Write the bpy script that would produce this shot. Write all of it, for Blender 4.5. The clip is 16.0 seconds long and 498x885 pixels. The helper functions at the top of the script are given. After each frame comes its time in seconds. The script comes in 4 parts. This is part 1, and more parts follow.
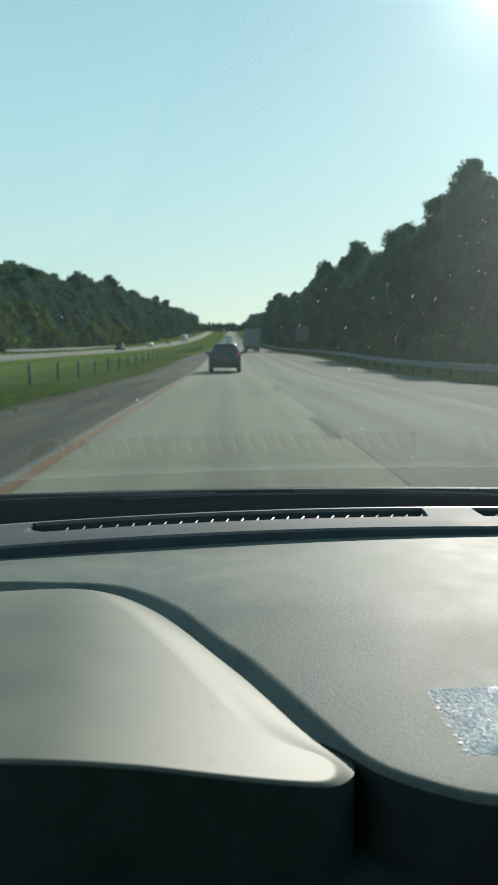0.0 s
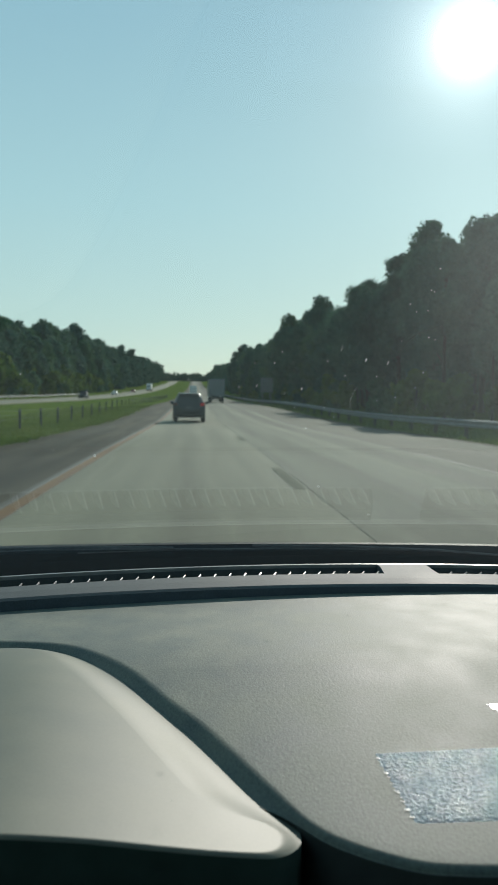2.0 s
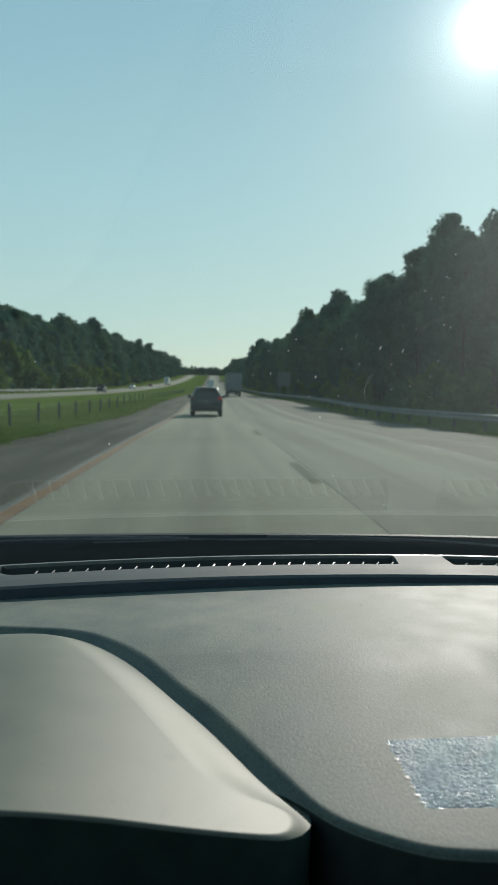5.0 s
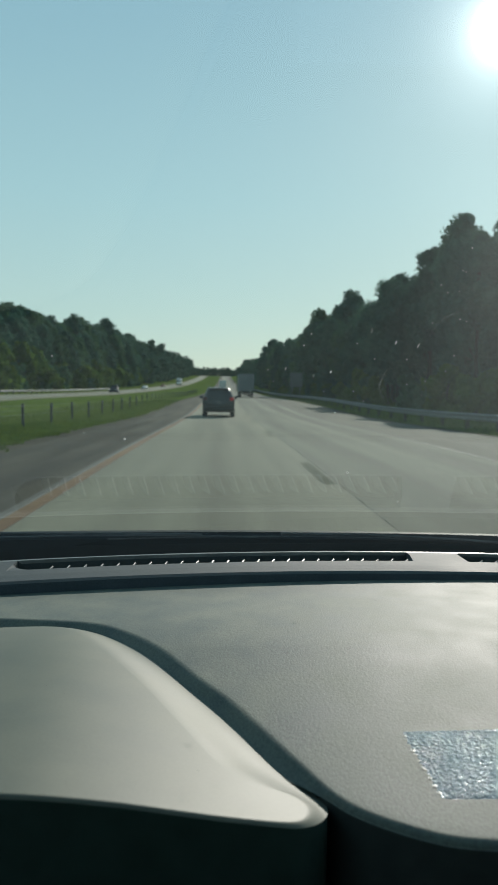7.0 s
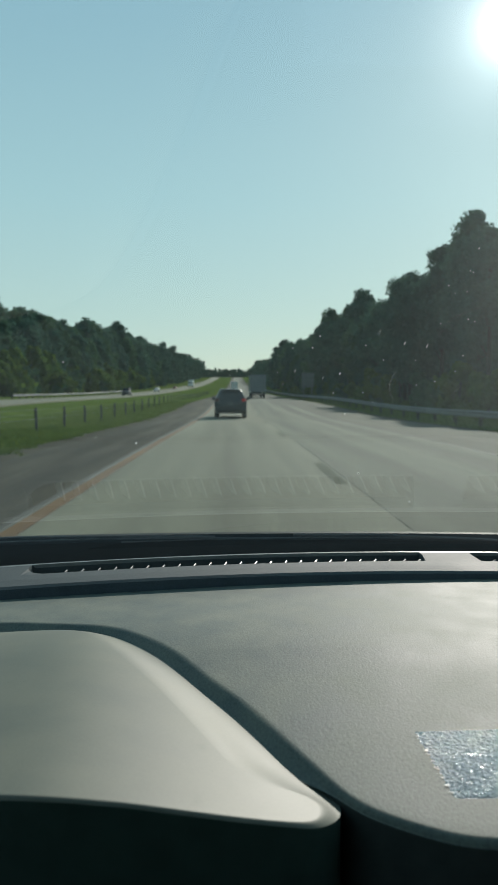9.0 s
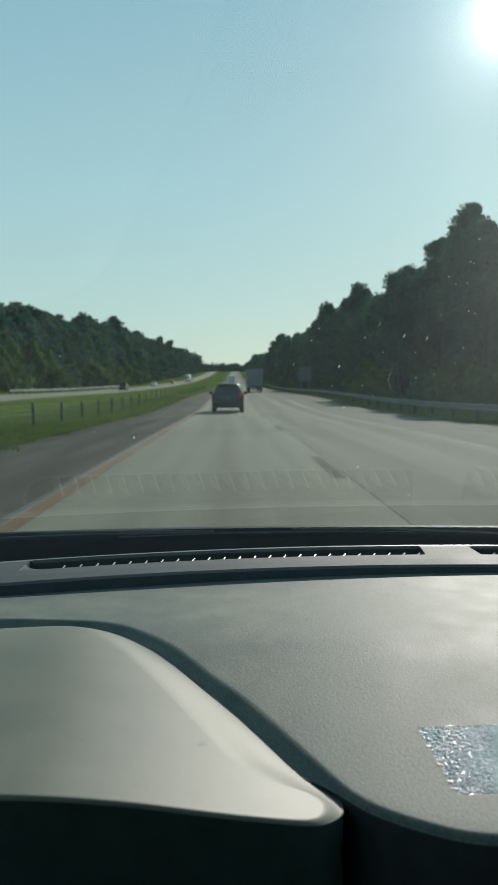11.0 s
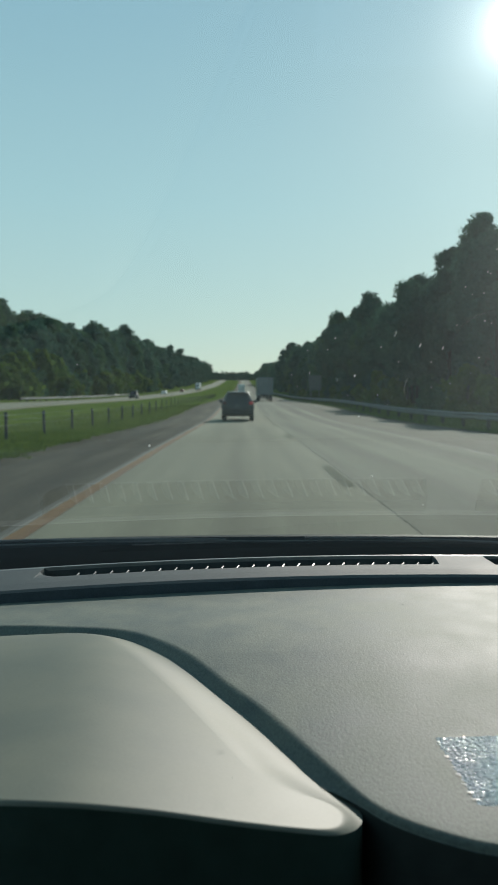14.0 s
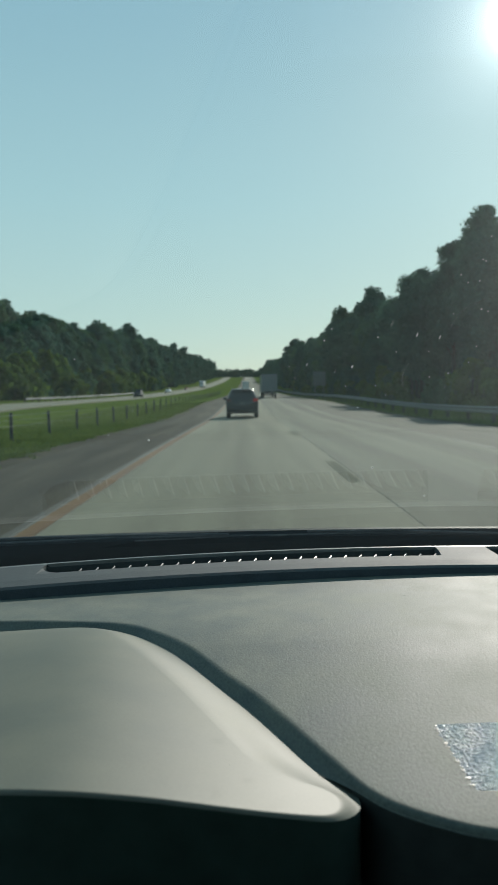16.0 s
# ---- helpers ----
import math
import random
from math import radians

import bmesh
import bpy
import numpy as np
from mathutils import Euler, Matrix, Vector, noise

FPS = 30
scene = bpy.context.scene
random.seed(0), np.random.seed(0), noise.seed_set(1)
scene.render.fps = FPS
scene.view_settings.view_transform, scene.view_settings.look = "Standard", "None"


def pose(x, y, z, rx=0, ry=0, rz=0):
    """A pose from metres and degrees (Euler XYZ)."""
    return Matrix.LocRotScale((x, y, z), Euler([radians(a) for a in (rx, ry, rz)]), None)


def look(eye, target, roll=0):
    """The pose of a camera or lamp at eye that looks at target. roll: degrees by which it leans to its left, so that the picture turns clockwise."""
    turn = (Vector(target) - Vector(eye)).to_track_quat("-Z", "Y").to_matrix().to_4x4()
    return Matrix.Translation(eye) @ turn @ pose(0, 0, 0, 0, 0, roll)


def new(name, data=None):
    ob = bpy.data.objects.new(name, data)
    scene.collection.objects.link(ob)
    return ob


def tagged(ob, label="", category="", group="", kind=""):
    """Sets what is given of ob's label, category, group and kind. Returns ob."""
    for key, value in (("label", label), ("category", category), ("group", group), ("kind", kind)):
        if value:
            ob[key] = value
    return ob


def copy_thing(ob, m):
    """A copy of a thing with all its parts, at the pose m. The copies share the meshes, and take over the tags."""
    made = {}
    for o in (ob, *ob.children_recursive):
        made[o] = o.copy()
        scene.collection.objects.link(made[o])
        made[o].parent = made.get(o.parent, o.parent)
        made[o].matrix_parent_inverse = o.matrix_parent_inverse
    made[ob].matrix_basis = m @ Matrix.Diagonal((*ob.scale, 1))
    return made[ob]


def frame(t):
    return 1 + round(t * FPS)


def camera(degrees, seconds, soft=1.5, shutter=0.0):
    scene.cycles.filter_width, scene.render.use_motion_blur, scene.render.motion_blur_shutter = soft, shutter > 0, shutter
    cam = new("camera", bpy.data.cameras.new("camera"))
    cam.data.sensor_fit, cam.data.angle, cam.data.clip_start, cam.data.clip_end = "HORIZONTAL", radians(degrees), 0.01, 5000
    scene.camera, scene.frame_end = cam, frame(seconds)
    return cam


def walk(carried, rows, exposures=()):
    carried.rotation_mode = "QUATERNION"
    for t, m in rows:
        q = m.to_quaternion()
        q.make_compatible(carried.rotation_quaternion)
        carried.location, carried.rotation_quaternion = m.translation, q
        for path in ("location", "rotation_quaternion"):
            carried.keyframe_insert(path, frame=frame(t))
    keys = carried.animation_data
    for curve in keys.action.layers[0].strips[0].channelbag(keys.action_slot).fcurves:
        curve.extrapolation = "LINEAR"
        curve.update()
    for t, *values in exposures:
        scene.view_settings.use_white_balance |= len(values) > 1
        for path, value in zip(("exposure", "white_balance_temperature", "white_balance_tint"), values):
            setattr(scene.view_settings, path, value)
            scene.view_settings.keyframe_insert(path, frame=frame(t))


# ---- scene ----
cam = camera(37.1, 16.0, soft=1.5)
cam.data.dof.use_dof, cam.data.dof.focus_distance, cam.data.dof.aperture_fstop = True, 0.64, 24.0
PATH = [
    (0.0, (-0.0091, 0.0061, 1.2505), (0.247, 9.918, -0.052), -0.18),
    (0.5, (0.0086, 0.0202, 1.2494), (0.083, 9.907, -0.252), -0.72),
    (1.0, (0.0076, 0.0038, 1.2523), (0.396, 9.923, 0.046), -1.20),
    (1.5, (0.0151, 0.0002, 1.2556), (0.666, 9.944, 0.418), -0.47),
    (2.0, (-0.0038, 0.0005, 1.2578), (0.742, 9.953, 0.628), 0.80),
    (2.5, (-0.0017, 0.0012, 1.2569), (0.819, 9.944, 0.571), 0.73),
    (3.0, (0.0053, -0.0002, 1.2543), (0.736, 9.944, 0.488), 0.73),
    (3.5, (0.0070, 0.0013, 1.2517), (0.615, 9.953, 0.486), 0.20),
    (4.0, (0.0085, -0.0027, 1.2505), (0.575, 9.952, 0.492), -0.02),
    (4.5, (0.0017, 0.0006, 1.2530), (0.575, 9.958, 0.532), 0.57),
    (7.0, (-0.0033, -0.0007, 1.2481), (0.351, 9.968, 0.543), 0.94),
    (7.5, (0.0055, -0.0052, 1.2422), (0.345, 9.961, 0.500), -0.04),
    (8.0, (0.0029, -0.0067, 1.2448), (0.309, 9.963, 0.534), 0.12),
    (8.5, (0.0032, -0.0040, 1.2452), (0.317, 9.966, 0.542), -0.18),
    (9.0, (-0.0017, -0.0041, 1.2498), (0.184, 9.970, 0.555), 0.09),
    (11.5, (-0.0033, 0.0011, 1.2491), (0.217, 9.968, 0.468), -0.22),
    (12.0, (-0.0058, 0.0005, 1.2514), (0.137, 9.970, 0.480), -0.49),
    (12.5, (-0.0073, 0.0016, 1.2516), (0.114, 9.972, 0.494), -0.28),
    (13.0, (-0.0033, -0.0006, 1.2489), (0.074, 9.971, 0.501), -0.62),
    (13.5, (-0.0054, -0.0037, 1.2495), (0.074, 9.972, 0.552), -0.32),
    (14.0, (-0.0075, -0.0011, 1.2494), (0.082, 9.977, 0.592), 0.04),
    (14.5, (-0.0017, -0.0030, 1.2440), (0.105, 9.972, 0.553), 0.36),
    (15.0, (-0.0072, -0.0016, 1.2480), (0.076, 9.973, 0.539), 0.34),
    (15.5, (-0.0017, -0.0027, 1.2474), (0.029, 9.973, 0.547), -0.50),
    (16.0, (-0.0021, -0.0014, 1.2456), (0.019, 9.974, 0.549), -0.85),
]
walk(cam, [(t, look(eye, target, roll)) for t, eye, target, roll in PATH],
     exposures=[(0.0, 0.30, 6500, 10), (0.5, 0.36, 6500, 10), (1.0, 0.27, 6500, 10), (2.0, 0.08, 6500, 10), (3.0, 0.0, 6500, 10), (16.0, 0.0, 6500, 10)])

# ---------------------------------------------------------------- light
SUN_AZ, SUN_EL = radians(20.0), radians(24.3)
SUN_DIR = Vector((math.sin(SUN_AZ) * math.cos(SUN_EL), math.cos(SUN_AZ) * math.cos(SUN_EL), math.sin(SUN_EL)))

world = bpy.data.worlds.new("world")
scene.world = world
world.use_nodes = True
wt = world.node_tree
sky = wt.nodes.new("ShaderNodeTexSky")
sky.sky_type, sky.sun_disc = "NISHITA", False
sky.sun_elevation, sky.sun_rotation = SUN_EL, SUN_AZ
sky.air_density, sky.dust_density, sky.ozone_density = 1.0, 0.6, 2.0
bg = wt.nodes["Background"]
bg.inputs[1].default_value = 1.0
# the bright haze that stands round the sun
coord = wt.nodes.new("ShaderNodeTexCoord")
dot = wt.nodes.new("ShaderNodeVectorMath")
dot.operation = "DOT_PRODUCT"
dot.inputs[1].default_value = SUN_DIR
wt.links.new(coord.outputs["Generated"], dot.inputs[0])
glow_sum = None
for power, gain in ((2600, 1.8), (480, 0.55), (120, 0.055)):
    clampn = wt.nodes.new("ShaderNodeMath")
    clampn.operation = "MAXIMUM"
    clampn.inputs[1].default_value = 0.0
    wt.links.new(dot.outputs["Value"], clampn.inputs[0])
    pw = wt.nodes.new("ShaderNodeMath")
    pw.operation = "POWER"
    pw.inputs[1].default_value = power
    wt.links.new(clampn.outputs[0], pw.inputs[0])
    ml = wt.nodes.new("ShaderNodeMath")
    ml.operation = "MULTIPLY"
    ml.inputs[1].default_value = gain
    wt.links.new(pw.outputs[0], ml.inputs[0])
    if glow_sum is None:
        glow_sum = ml
    else:
        ad = wt.nodes.new("ShaderNodeMath")
        wt.links.new(glow_sum.outputs[0], ad.inputs[0])
        wt.links.new(ml.outputs[0], ad.inputs[1])
        glow_sum = ad
# summer haze, palest at the horizon, over the clear sky
sep = wt.nodes.new("ShaderNodeSeparateXYZ")
wt.links.new(coord.outputs["Generated"], sep.inputs[0])
haze = wt.nodes.new("ShaderNodeValToRGB")
haze.color_ramp.elements[0].position, haze.color_ramp.elements[1].position = 0.0, 1.0
haze.color_ramp.elements[0].color, haze.color_ramp.elements[1].color = (0.545, 0.67, 0.61, 1), (0.08, 0.18, 0.28, 1)
for at_z, tone in ((0.10, (0.46, 0.64, 0.62, 1)), (0.24, (0.38, 0.6, 0.64, 1)), (0.44, (0.28, 0.49, 0.585, 1))):
    haze.color_ramp.elements.new(at_z).color = tone
wt.links.new(sep.outputs["Z"], haze.inputs[0])
clear = wt.nodes.new("ShaderNodeVectorMath")
clear.operation = "SCALE"
clear.inputs["Scale"].default_value = 0.016
wt.links.new(sky.outputs[0], clear.inputs[0])
both = wt.nodes.new("ShaderNodeVectorMath")
wt.links.new(clear.outputs[0], both.inputs[0])
wt.links.new(haze.outputs[0], both.inputs[1])
addc = wt.nodes.new("ShaderNodeVectorMath")
wt.links.new(both.outputs[0], addc.inputs[0])
wt.links.new(glow_sum.outputs[0], addc.inputs[1])
wt.links.new(addc.outputs[0], bg.inputs[0])

sun_data = bpy.data.lights.new("sun", "SUN")
sun_data.energy, sun_data.angle, sun_data.color = 3.5, radians(0.6), (1.0, 0.95, 0.85)
sun = new("sun", sun_data)
sun.matrix_world = look(SUN_DIR * 100, (0, 0, 0))


# ---------------------------------------------------------------- materials
def ramp(nt, fac, c1, c2, lo=0.3, hi=0.7):
    r = nt.nodes.new("ShaderNodeValToRGB")
    r.color_ramp.elements[0].position, r.color_ramp.elements[1].position = lo, hi
    r.color_ramp.elements[0].color, r.color_ramp.elements[1].color = (*c1, 1), (*c2, 1)
    nt.links.new(fac, r.inputs[0])
    return r.outputs[0]


def surface(name, c1, c2, scale=4.0, rough=0.7, bump=0.2, bump_scale=60.0, stretch=(1, 1, 1), fine=(0.85, 1.1),
            metal=0.0, spec=0.5, vary=0.0, rough_vary=0.08, depth=0.01):
    """A two-scale surface in world metres: broad patches from c1 to c2, fine grain on top, and relief."""
    m = bpy.data.materials.new(name)
    m.use_nodes = True
    nt = m.node_tree
    b = nt.nodes["Principled BSDF"]
    geo = nt.nodes.new("ShaderNodeNewGeometry")
    mp = nt.nodes.new("ShaderNodeMapping")
    mp.inputs["Scale"].default_value = stretch
    nt.links.new(geo.outputs["Position"], mp.inputs[0])
    n1 = nt.nodes.new("ShaderNodeTexNoise")
    n1.inputs["Scale"].default_value, n1.inputs["Detail"].default_value = scale, 5
    nt.links.new(mp.outputs[0], n1.inputs[0])
    n2 = nt.nodes.new("ShaderNodeTexNoise")
    n2.inputs["Scale"].default_value, n2.inputs["Detail"].default_value = bump_scale, 3
    nt.links.new(mp.outputs[0], n2.inputs[0])
    col = ramp(nt, n1.outputs[0], c1, c2)
    grain = ramp(nt, n2.outputs[0], (fine[0],) * 3, (fine[1],) * 3)
    mix = nt.nodes.new("ShaderNodeMix")
    mix.data_type, mix.blend_type = "RGBA", "MULTIPLY"
    mix.inputs[0].default_value = 1.0
    nt.links.new(col, mix.inputs[6])
    nt.links.new(grain, mix.inputs[7])
    out = mix.outputs[2]
    if vary:
        info = nt.nodes.new("ShaderNodeObjectInfo")
        tone = ramp(nt, info.outputs["Random"], (1 - vary,) * 3, (1 + vary, 1 + vary * 0.8, 1 + vary * 0.3), 0, 1)
        mx = nt.nodes.new("ShaderNodeMix")
        mx.data_type, mx.blend_type = "RGBA", "MULTIPLY"
        mx.inputs[0].default_value = 1.0
        nt.links.new(out, mx.inputs[6])
        nt.links.new(tone, mx.inputs[7])
        out = mx.outputs[2]
    nt.links.new(out, b.inputs["Base Color"])
    rr = nt.nodes.new("ShaderNodeMapRange")
    rr.inputs[3].default_value, rr.inputs[4].default_value = rough - rough_vary, min(1, rough + rough_vary)
    nt.links.new(n1.outputs[0], rr.inputs[0])
    nt.links.new(rr.outputs[0], b.inputs["Roughness"])
    b.inputs["Metallic"].default_value = metal
    b.inputs["Specular IOR Level"].default_value = spec
    if bump:
        bp = nt.nodes.new("ShaderNodeBump")
        bp.inputs["Strength"].default_value, bp.inputs["Distance"].default_value = bump, depth
        nt.links.new(n2.outputs[0], bp.inputs["Height"])
        nt.links.new(bp.outputs[0], b.inputs["Normal"])
    return m


def leafy(name, c1, c2, vary=0.2, through_share=0.4):
    """Foliage: leaf colour that varies clump by clump and tree by tree, with some light let through."""
    m = surface(name, c1, c2, scale=0.9, rough=0.85, bump=0.0, bump_scale=9.0, fine=(0.7, 1.25), vary=vary, spec=0.08)
    nt = m.node_tree
    b = nt.nodes["Principled BSDF"]
    tr = nt.nodes.new("ShaderNodeBsdfTranslucent")
    src = b.inputs["Base Color"].links[0].from_socket
    nt.links.new(src, tr.inputs[0])
    ms = nt.nodes.new("ShaderNodeMixShader")
    ms.inputs[0].default_value = through_share
    nt.links.new(b.outputs[0], ms.inputs[1])
    nt.links.new(tr.outputs[0], ms.inputs[2])
    nt.links.new(ms.outputs[0], nt.nodes["Material Output"].inputs[0])
    return m


def window_glass(name, tint, ior, gain, dust=0.0):
    """A thin clear pane: light passes straight on, tinted, and its faces mirror more towards grazing angles."""
    m = bpy.data.materials.new(name)
    m.use_nodes = True
    nt = m.node_tree
    nt.nodes.remove(nt.nodes["Principled BSDF"])
    tr = nt.nodes.new("ShaderNodeBsdfTransparent")
    tr.inputs[0].default_value = (*tint, 1)
    gl = nt.nodes.new("ShaderNodeBsdfGlossy")
    gl.inputs["Roughness"].default_value = 0.0
    fr = nt.nodes.new("ShaderNodeFresnel")
    fr.inputs[0].default_value = ior
    mu = nt.nodes.new("ShaderNodeMath")
    mu.operation = "MULTIPLY"
    mu.inputs[1].default_value = gain
    ms = nt.nodes.new("ShaderNodeMixShader")
    nt.links.new(fr.outputs[0], mu.inputs[0])
    nt.links.new(mu.outputs[0], ms.inputs[0])
    nt.links.new(tr.outputs[0], ms.inputs[1])
    nt.links.new(gl.outputs[0], ms.inputs[2])
    out = ms.outputs[0]
    if dust:
        film = nt.nodes.new("ShaderNodeBsdfTranslucent")
        film.inputs[0].default_value = (0.62, 0.85, 0.95, 1)
        # fine grime, which throws much of the low sun's light on forwards
        grime = nt.nodes.new("ShaderNodeBsdfRefraction")
        grime.inputs["Color"].default_value = (0.85, 0.95, 1.0, 1)
        grime.inputs["Roughness"].default_value, grime.inputs["IOR"].default_value = 0.55, 1.45
        for shader, share in ((film, dust), (grime, 0.0013)):
            md = nt.nodes.new("ShaderNodeMixShader")
            md.inputs[0].default_value = share
            nt.links.new(out, md.inputs[1])
            nt.links.new(shader.outputs[0], md.inputs[2])
            out = md.outputs[0]
    nt.links.new(out, nt.nodes["Material Output"].inputs[0])
    return m


def lamp_red(name):
    m = surface(name, (0.11, 0.012, 0.014), (0.16, 0.015, 0.018), rough=0.25, bump=0)
    b = m.node_tree.nodes["Principled BSDF"]
    b.inputs["Emission Color"].default_value = (1, 0.05, 0.06, 1)
    b.inputs["Emission Strength"].default_value = 0.12
    return m


M_CONCRETE = surface("worn_concrete", (0.178, 0.168, 0.114), (0.276, 0.26, 0.182), scale=0.9, rough=0.85, bump=0.12, bump_scale=38,
                     stretch=(1.6, 0.06, 1), fine=(0.87, 1.09), depth=0.004, spec=0.25)
M_CONCRETE_B = surface("polished_concrete", (0.122, 0.119, 0.084), (0.235, 0.228, 0.164), scale=0.9, rough=0.85, bump=0.12, bump_scale=38,
                       stretch=(1.5, 0.05, 1), fine=(0.87, 1.09), depth=0.004, spec=0.22)
M_ASPHALT = surface("shoulder_asphalt", (0.045, 0.039, 0.027), (0.108, 0.094, 0.066), scale=1.1, rough=0.85, bump=0.3, bump_scale=45,
                    stretch=(1.3, 0.12, 1), fine=(0.7, 1.25), depth=0.006, spec=0.1)


def wheel_tracks(m, tracks):
    """Darker bands that tyres and oil have left along a lane: (middle x, half width, share of light kept)."""
    nt = m.node_tree
    b = nt.nodes["Principled BSDF"]
    src = b.inputs["Base Color"].links[0].from_socket
    geo = nt.nodes.new("ShaderNodeNewGeometry")
    mp = nt.nodes.new("ShaderNodeMapping")
    mp.inputs["Scale"].default_value = (0.8, 0.05, 1)
    nt.links.new(geo.outputs["Position"], mp.inputs[0])
    wander = nt.nodes.new("ShaderNodeTexNoise")
    wander.inputs["Scale"].default_value = 1.0
    nt.links.new(mp.outputs[0], wander.inputs[0])
    sp = nt.nodes.new("ShaderNodeSeparateXYZ")
    nt.links.new(geo.outputs["Position"], sp.inputs[0])
    at = nt.nodes.new("ShaderNodeMath")
    at.operation = "MULTIPLY_ADD"
    at.inputs[1].default_value = 0.8
    nt.links.new(wander.outputs[0], at.inputs[0])
    nt.links.new(sp.outputs["X"], at.inputs[2])
    for middle, half, kept in tracks:
        off = nt.nodes.new("ShaderNodeMath")
        off.operation = "SUBTRACT"
        off.inputs[1].default_value = middle + 0.4
        nt.links.new(at.outputs[0], off.inputs[0])
        ab = nt.nodes.new("ShaderNodeMath")
        ab.operation = "ABSOLUTE"
        nt.links.new(off.outputs[0], ab.inputs[0])
        fade = nt.nodes.new("ShaderNodeMapRange")
        fade.interpolation_type = "SMOOTHSTEP"
        fade.inputs[1].default_value, fade.inputs[2].default_value = half * 0.2, half * 1.6
        fade.inputs[3].default_value, fade.inputs[4].default_value = kept, 1.0
        nt.links.new(ab.outputs[0], fade.inputs[0])
        mx = nt.nodes.new("ShaderNodeMix")
        mx.data_type, mx.blend_type = "RGBA", "MULTIPLY"
        mx.inputs[0].default_value = 1.0
        nt.links.new(src, mx.inputs[6])
        nt.links.new(fade.outputs[0], mx.inputs[7])
        src = mx.outputs[2]
    nt.links.new(src, b.inputs["Base Color"])


wheel_tracks(M_CONCRETE, [(-0.75, 0.35, 0.9), (-0.1, 0.3, 0.8), (0.75, 0.35, 0.9)])
wheel_tracks(M_CONCRETE_B, [(2.6, 0.4, 0.74), (4.6, 0.45, 0.66)])
M_SHOULDER = surface("dusty_shoulder", (0.1, 0.093, 0.067), (0.155, 0.144, 0.105), scale=0.9, rough=0.85, bump=0.2, bump_scale=38, stretch=(1.2, 0.08, 1), depth=0.004, spec=0.15)
M_PATCH = surface("tar_patch", (0.165, 0.158, 0.114), (0.215, 0.206, 0.152), scale=3, rough=0.9, stretch=(1, 0.2, 1), spec=0.05)
M_SEAL = surface("joint_seal", (0.12, 0.116, 0.096), (0.155, 0.15, 0.124), scale=3, rough=0.8, stretch=(1, 0.2, 1))
M_YELLOW = surface("worn_yellow_paint", (0.13, 0.056, 0.009), (0.19, 0.09, 0.016), scale=2, rough=0.75, stretch=(3, 0.15, 1), bump_scale=30)
M_EDGE = surface("dusty_slab_edge", (0.075, 0.070, 0.054), (0.105, 0.098, 0.078), scale=2, rough=0.8, stretch=(3, 0.15, 1))
M_GROUND = surface("verge_grass", (0.082, 0.118, 0.026), (0.138, 0.178, 0.04), scale=0.35, rough=0.9, bump=0.5, bump_scale=7,
                   fine=(0.7, 1.25), depth=0.06, spec=0.0)
M_DIRT = surface("gravel_edge", (0.06, 0.052, 0.038), (0.11, 0.095, 0.065), scale=1.5, rough=0.95, bump=0.5, bump_scale=25, stretch=(1, 0.3, 1), spec=0.05)
M_BLADES = leafy("grass_blades", (0.078, 0.115, 0.026), (0.155, 0.19, 0.054), vary=0.0)
M_LEAF = leafy("oak_leaves", (0.044, 0.096, 0.078), (0.086, 0.158, 0.112))
M_LEAF_L = leafy("broad_leaves", (0.05, 0.104, 0.066), (0.092, 0.168, 0.09))
M_SHRUB = leafy("shrub_leaves", (0.07, 0.12, 0.03), (0.12, 0.185, 0.046), through_share=0.45)
M_BARK = surface("bark", (0.04, 0.034, 0.028), (0.075, 0.062, 0.05), scale=3, rough=0.95, bump=0.6, bump_scale=18, stretch=(1, 1, 0.25))
M_STEEL = surface("galvanised_steel", (0.15, 0.16, 0.16), (0.23, 0.24, 0.235), scale=2, rough=0.65, metal=0.5, bump=0.1)
M_POST = surface("dark_post", (0.012, 0.015, 0.016), (0.026, 0.03, 0.03), scale=4, rough=0.7, bump=0.2)
M_REFLECT = surface("pale_band", (0.05, 0.055, 0.055), (0.09, 0.095, 0.095), scale=6, rough=0.5, bump=0)
M_PAD = surface("dash_vinyl", (0.102, 0.126, 0.115), (0.176, 0.193, 0.155), scale=26, rough=0.61, bump=0.3, bump_scale=620,
                fine=(0.8, 1.12), depth=0.0005, rough_vary=0.08, spec=0.25, stretch=(1.15, 0.75, 1))
M_HOOD = surface("hood_vinyl", (0.118, 0.13, 0.104), (0.17, 0.176, 0.132), scale=14, rough=0.54, bump=0.06, bump_scale=700,
                 fine=(0.95, 1.04), depth=0.0004, rough_vary=0.05, spec=0.44)
M_STRIP = surface("vent_strip_plastic", (0.068, 0.084, 0.088), (0.09, 0.106, 0.108), scale=10, rough=0.65, bump=0.3, bump_scale=600, depth=0.001, spec=0.2)
M_BLACK = surface("black_plastic", (0.006, 0.007, 0.008), (0.011, 0.012, 0.013), scale=8, rough=0.7, bump=0.1, spec=0.2)
M_WIPER = surface("wiper_grey", (0.07, 0.075, 0.08), (0.13, 0.135, 0.14), scale=20, rough=0.5, bump=0)
# black facing; its colour also carries the shade below the hood's rim
M_FASCIA = surface("shaded_black_fascia", (0.028, 0.052, 0.044), (0.04, 0.07, 0.06), scale=8, rough=0.7, bump=0.1, spec=0.2)
# darker, bluer copy of the strip plastic: paints the front face's shade
M_STEP = surface("shaded_step_plastic", (0.055, 0.072, 0.084), (0.075, 0.096, 0.11), scale=20, rough=0.7, bump=0.2, bump_scale=620, depth=0.0005, spec=0.15)
